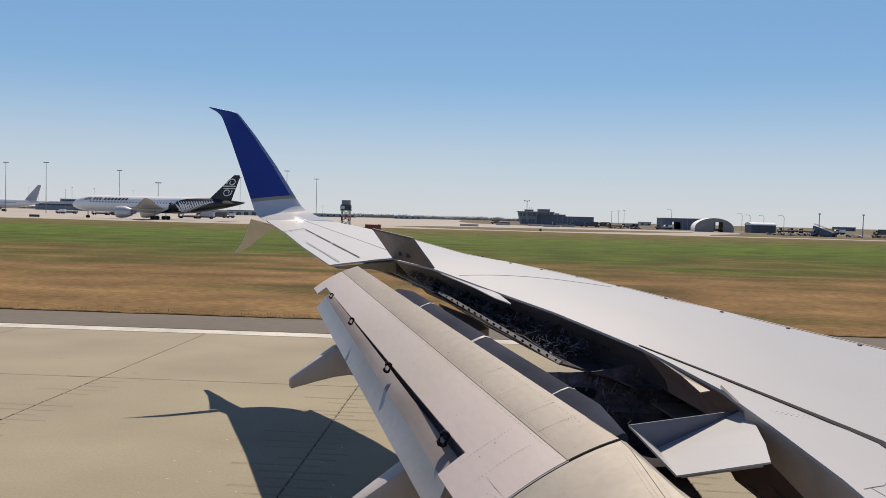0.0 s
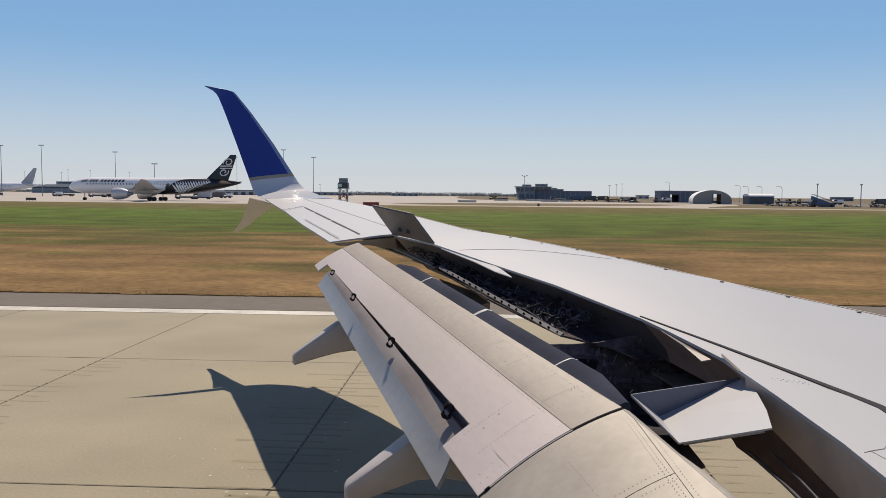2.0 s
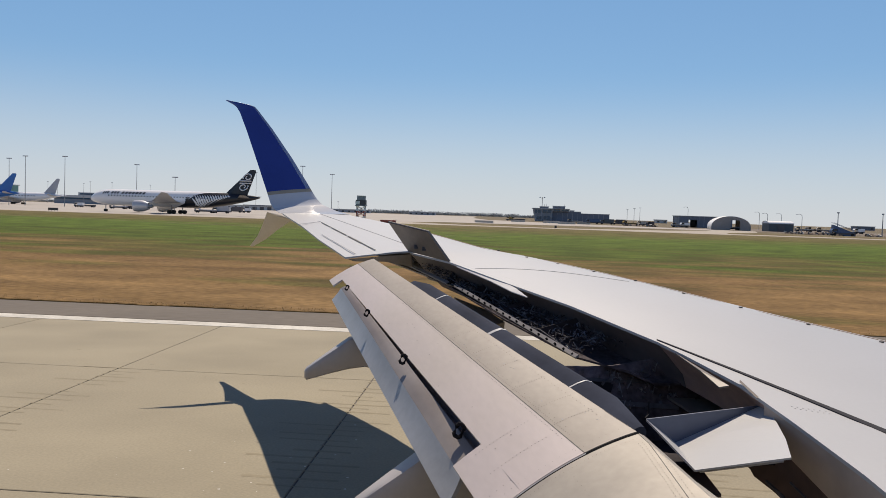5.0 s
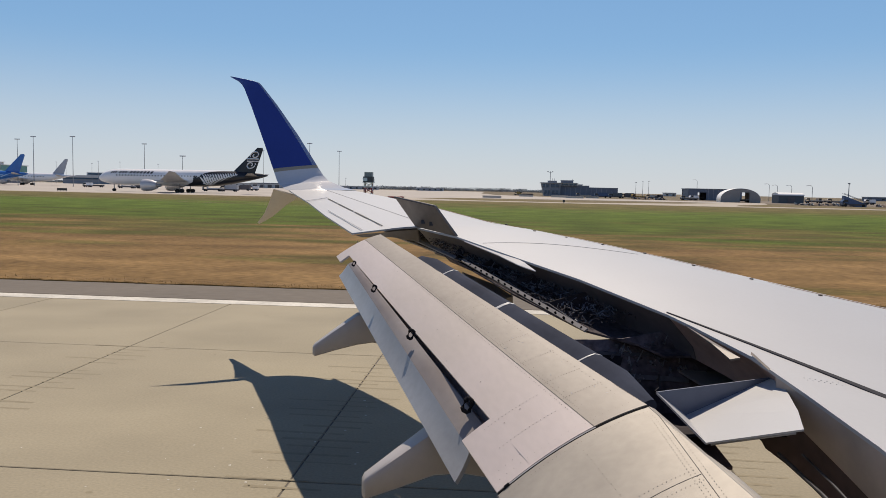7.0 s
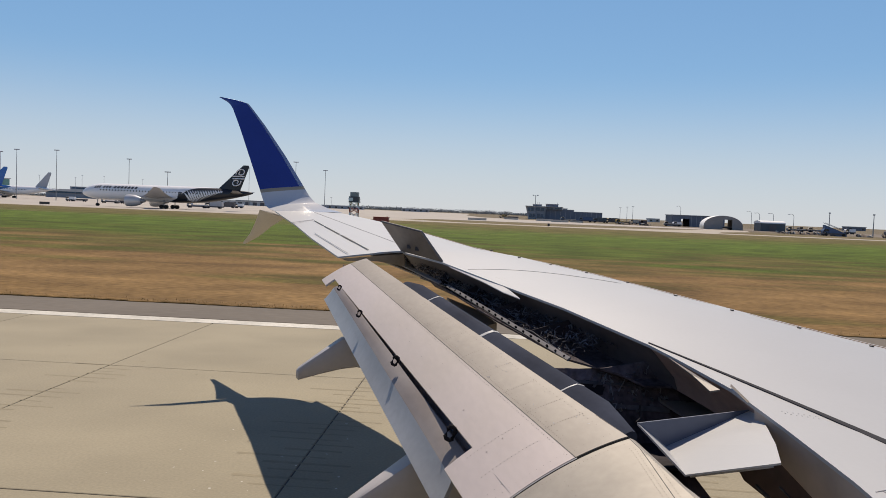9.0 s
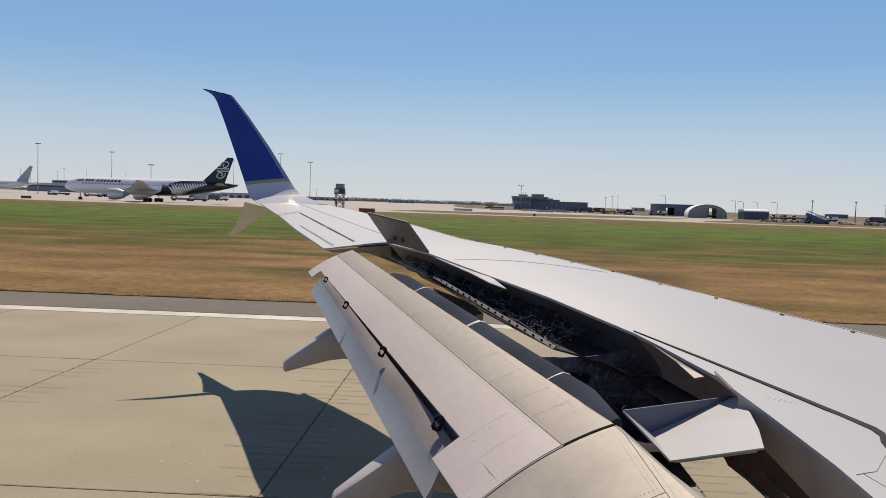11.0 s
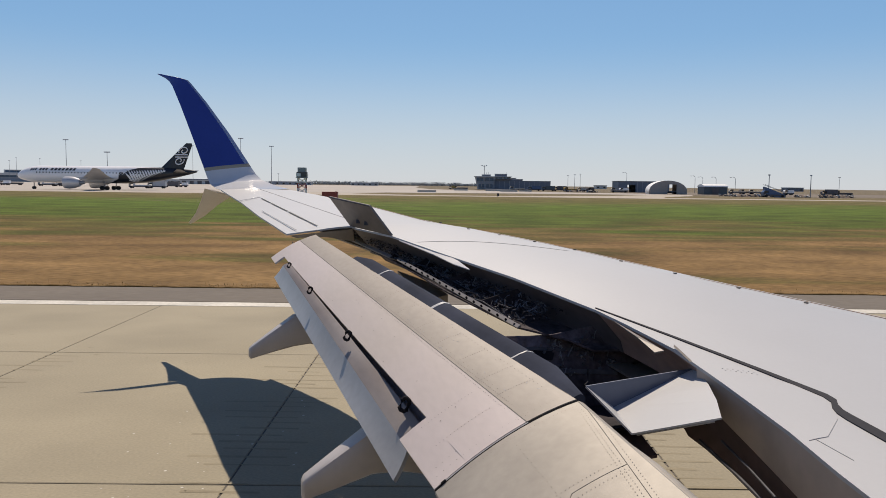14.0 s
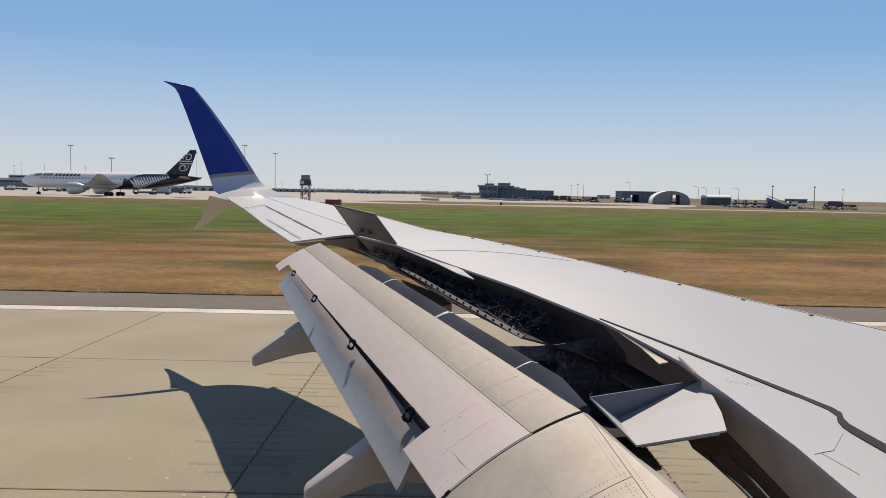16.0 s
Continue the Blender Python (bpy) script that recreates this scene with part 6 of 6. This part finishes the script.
for px, b, w, h, mat in ((560, 1100, 60, 4.2, HAZE_GREY), (690, 1150, 40, 4, HAZE_GREY), (350, 1000, 50, 5, PALE_CLAD), (1000, 1300, 30, 5, SLATE), (1110, 1000, 14, 4, PALE_CLAD), (1460, 900, 20, 4, SLATE)):
    far_hut = thing("far_building", "small grey building far off on the horizon", "building", group="far buildings")
    Bag().box(-w / 2, 0, 0, w / 2, 14, h).done("wall", mat, far_hut)
    Bag().box(-w / 2 - 0.5, -0.5, h, w / 2 + 0.5, 14.5, h + 0.7).done("roof", PALE_CLAD, far_hut)
    for k in range(max(2, int(w / 8))):
        x = lerp(-w / 2 + 3, w / 2 - 3, k / max(1, int(w / 8) - 1))
        Bag().box(x - 1.4, -0.12, 1.0, x + 1.4, 0.05, h * 0.7).done("window", WINDOW_DARK, far_hut)
    far_hut.matrix_world = frame_at(at_column(col(px), b), b)

STRAW = bpy.data.materials.new("dry_grass_blades")
STRAW.use_nodes = True
_n, _l = STRAW.node_tree.nodes, STRAW.node_tree.links
_geo, _ramp = _n.new("ShaderNodeNewGeometry"), _n.new("ShaderNodeValToRGB")
_ramp.color_ramp.elements[0].color, _ramp.color_ramp.elements[1].color = (0.42, 0.28, 0.11, 1), (0.26, 0.19, 0.07, 1)
_ramp.color_ramp.elements.new(0.5).color = (0.34, 0.23, 0.085, 1)
_l.new(_geo.outputs["Random Per Island"], _ramp.inputs[0])
_l.new(_ramp.outputs[0], _n["Principled BSDF"].inputs["Base Color"])
_n["Principled BSDF"].inputs["Roughness"].default_value = 0.9


def turf_edge():
    """The ragged lip of turf that stands over the shoulder, with dry tufts leaning out of it."""
    rng = random.Random(12)
    rows, a = [], -46.0
    while a < 60.0:
        b = 24.50 + 0.10 * noise.noise(Vector((a * 0.9, 1.3, 0))) + rng.uniform(-0.035, 0.035)
        h = 0.035 + 0.02 * noise.noise(Vector((a * 1.7, 7.7, 0))) + rng.uniform(0, 0.018)
        rows.append([field(a, b + 0.02, -0.06), field(a, b, h * 0.55), field(a, b + 0.05, h), field(a, b + 0.5, h * 0.7), field(a, b + 1.6, -0.034)])
        a += rng.uniform(0.10, 0.22)
    lip = tagged(Bag().sheet(rows, (0, 0, -0.03)).done("turf_edge", GRASS), "ragged lip of dry turf along the shoulder", "turf", kind="stuff")
    bag = Bag()
    for k in range(5200):
        a, b = rng.uniform(-40, 40), 24.5 + abs(rng.gauss(0, 0.35))
        p, h, w = field(a, b, 0.0), rng.uniform(0.02, 0.07), rng.uniform(0.006, 0.016)
        lean = Vector((rng.uniform(-0.05, 0.05), rng.uniform(-0.06, 0.03), h + 0.02))
        bag.add([p + Vector((-w, 0, 0)), p + Vector((w, 0, 0)), p + Vector((0, w, 0)), p + lean], [(0, 1, 3), (1, 2, 3), (2, 0, 3)])
    bag.done("grass_tufts", STRAW, lip, "thin dry grass blades")


turf_edge()

# ---- runway slabs, grooves and grass, last ----
def build_slabs():
    rng = random.Random(1)
    w, d, g = SLAB_A / 2 - 0.012, SLAB_B / 2 - 0.012, 0.012
    v = [(-w, -d, -0.02), (w, -d, -0.02), (w, d, -0.02), (-w, d, -0.02), (-w, -d, -0.006), (w, -d, -0.006), (w, d, -0.006), (-w, d, -0.006), (-w + g, -d + g, 0), (w - g, -d + g, 0), (w - g, d - g, 0), (-w + g, d - g, 0)]
    f = [(8, 9, 10, 11)] + [(i, (i + 1) % 4, 4 + (i + 1) % 4, 4 + i) for i in range(4)] + [(4 + i, 4 + (i + 1) % 4, 8 + (i + 1) % 4, 8 + i) for i in range(4)]
    first = mesh("slab", v, f, CONCRETE, runway)
    first.matrix_world = field_pose(JOINT_A + SLAB_A / 2, JOINT_B + SLAB_B / 2)
    for i in range(-9, 9):
        for j in range(-5, 1):
            if (i, j) == (0, 0):
                continue
            ob = new("slab", first.data)
            ob.parent = runway
            ob.matrix_world = field_pose(JOINT_A + SLAB_A * (i + 0.5), JOINT_B + SLAB_B * (j + 0.5), rng.uniform(-0.0015, 0.0))


def field_pose(a, b, z=0.0):
    return RW @ Matrix.Translation((a, b, z))


build_slabs()


def build_grooves():
    """Short dirty saw grooves across the joints that run over the runway."""
    rng = random.Random(5)
    bag = Bag()
    for i in range(-5, 5):
        a0, b = JOINT_A + SLAB_A * i, 1.5
        while b < 14.7:
            b += rng.uniform(0.24, 0.34)
            if rng.random() < 0.12:
                continue
            left, right, w = rng.uniform(0.25, 0.95), rng.uniform(0.2, 0.8), rng.uniform(0.04, 0.09)
            if rng.random() < 0.3:
                left = 0.05
            bag.add([field(a0 - left, b, 0.0012), field(a0 + right, b - 0.015, 0.0012), field(a0 + right, b - 0.015 + w * 0.7, 0.0012), field(a0 - left, b + w, 0.0012)], [(0, 1, 2, 3)])
    tagged(bag.done("pavement_grooves", GROOVE, runway, "short dirty grooves beside the slab joints"), kind="stuff")


def build_scuffs():
    """Dark rubber and dirt marks on the slabs."""
    rng = random.Random(8)
    bag = Bag()
    for k in range(90):
        a, b = rng.uniform(-16, 14), rng.uniform(2, 20)
        n, size = 7, rng.uniform(0.012, 0.045)
        long = rng.choice((1.0, 1.6, 2.2))
        ring = [field(a + size * long * rng.uniform(0.5, 1) * math.cos(w), b + size * rng.uniform(0.4, 1) * math.sin(w), 0.001) for w in (2 * math.pi * j / n for j in range(n))]
        bag.add(ring, [tuple(range(n))])
    pale = Bag()
    for k in range(60):
        a, b = rng.gauss(-3.2, 1.8), rng.gauss(8.6, 1.6)
        size = rng.uniform(0.006, 0.022)
        pale.add([field(a + size * rng.uniform(0.6, 1.6) * math.cos(w), b + size * math.sin(w), 0.0012) for w in (0.3, 1.5, 2.9, 4.0, 5.2)], [(0, 1, 2, 3, 4)])
    tagged(pale.done("pavement_chips", LINE_WHITE, runway, "small pale chips in the concrete"), kind="stuff")
    tagged(bag.done("pavement_scuffs", GROOVE, runway, "small dark scuffs and dirt spots"), kind="stuff")


GROOVE = material("dirty_groove", (0.253, 0.218, 0.148), 0.95, 0.0, 0.08, 8, 0.12, 0.8)
build_grooves()
build_scuffs()
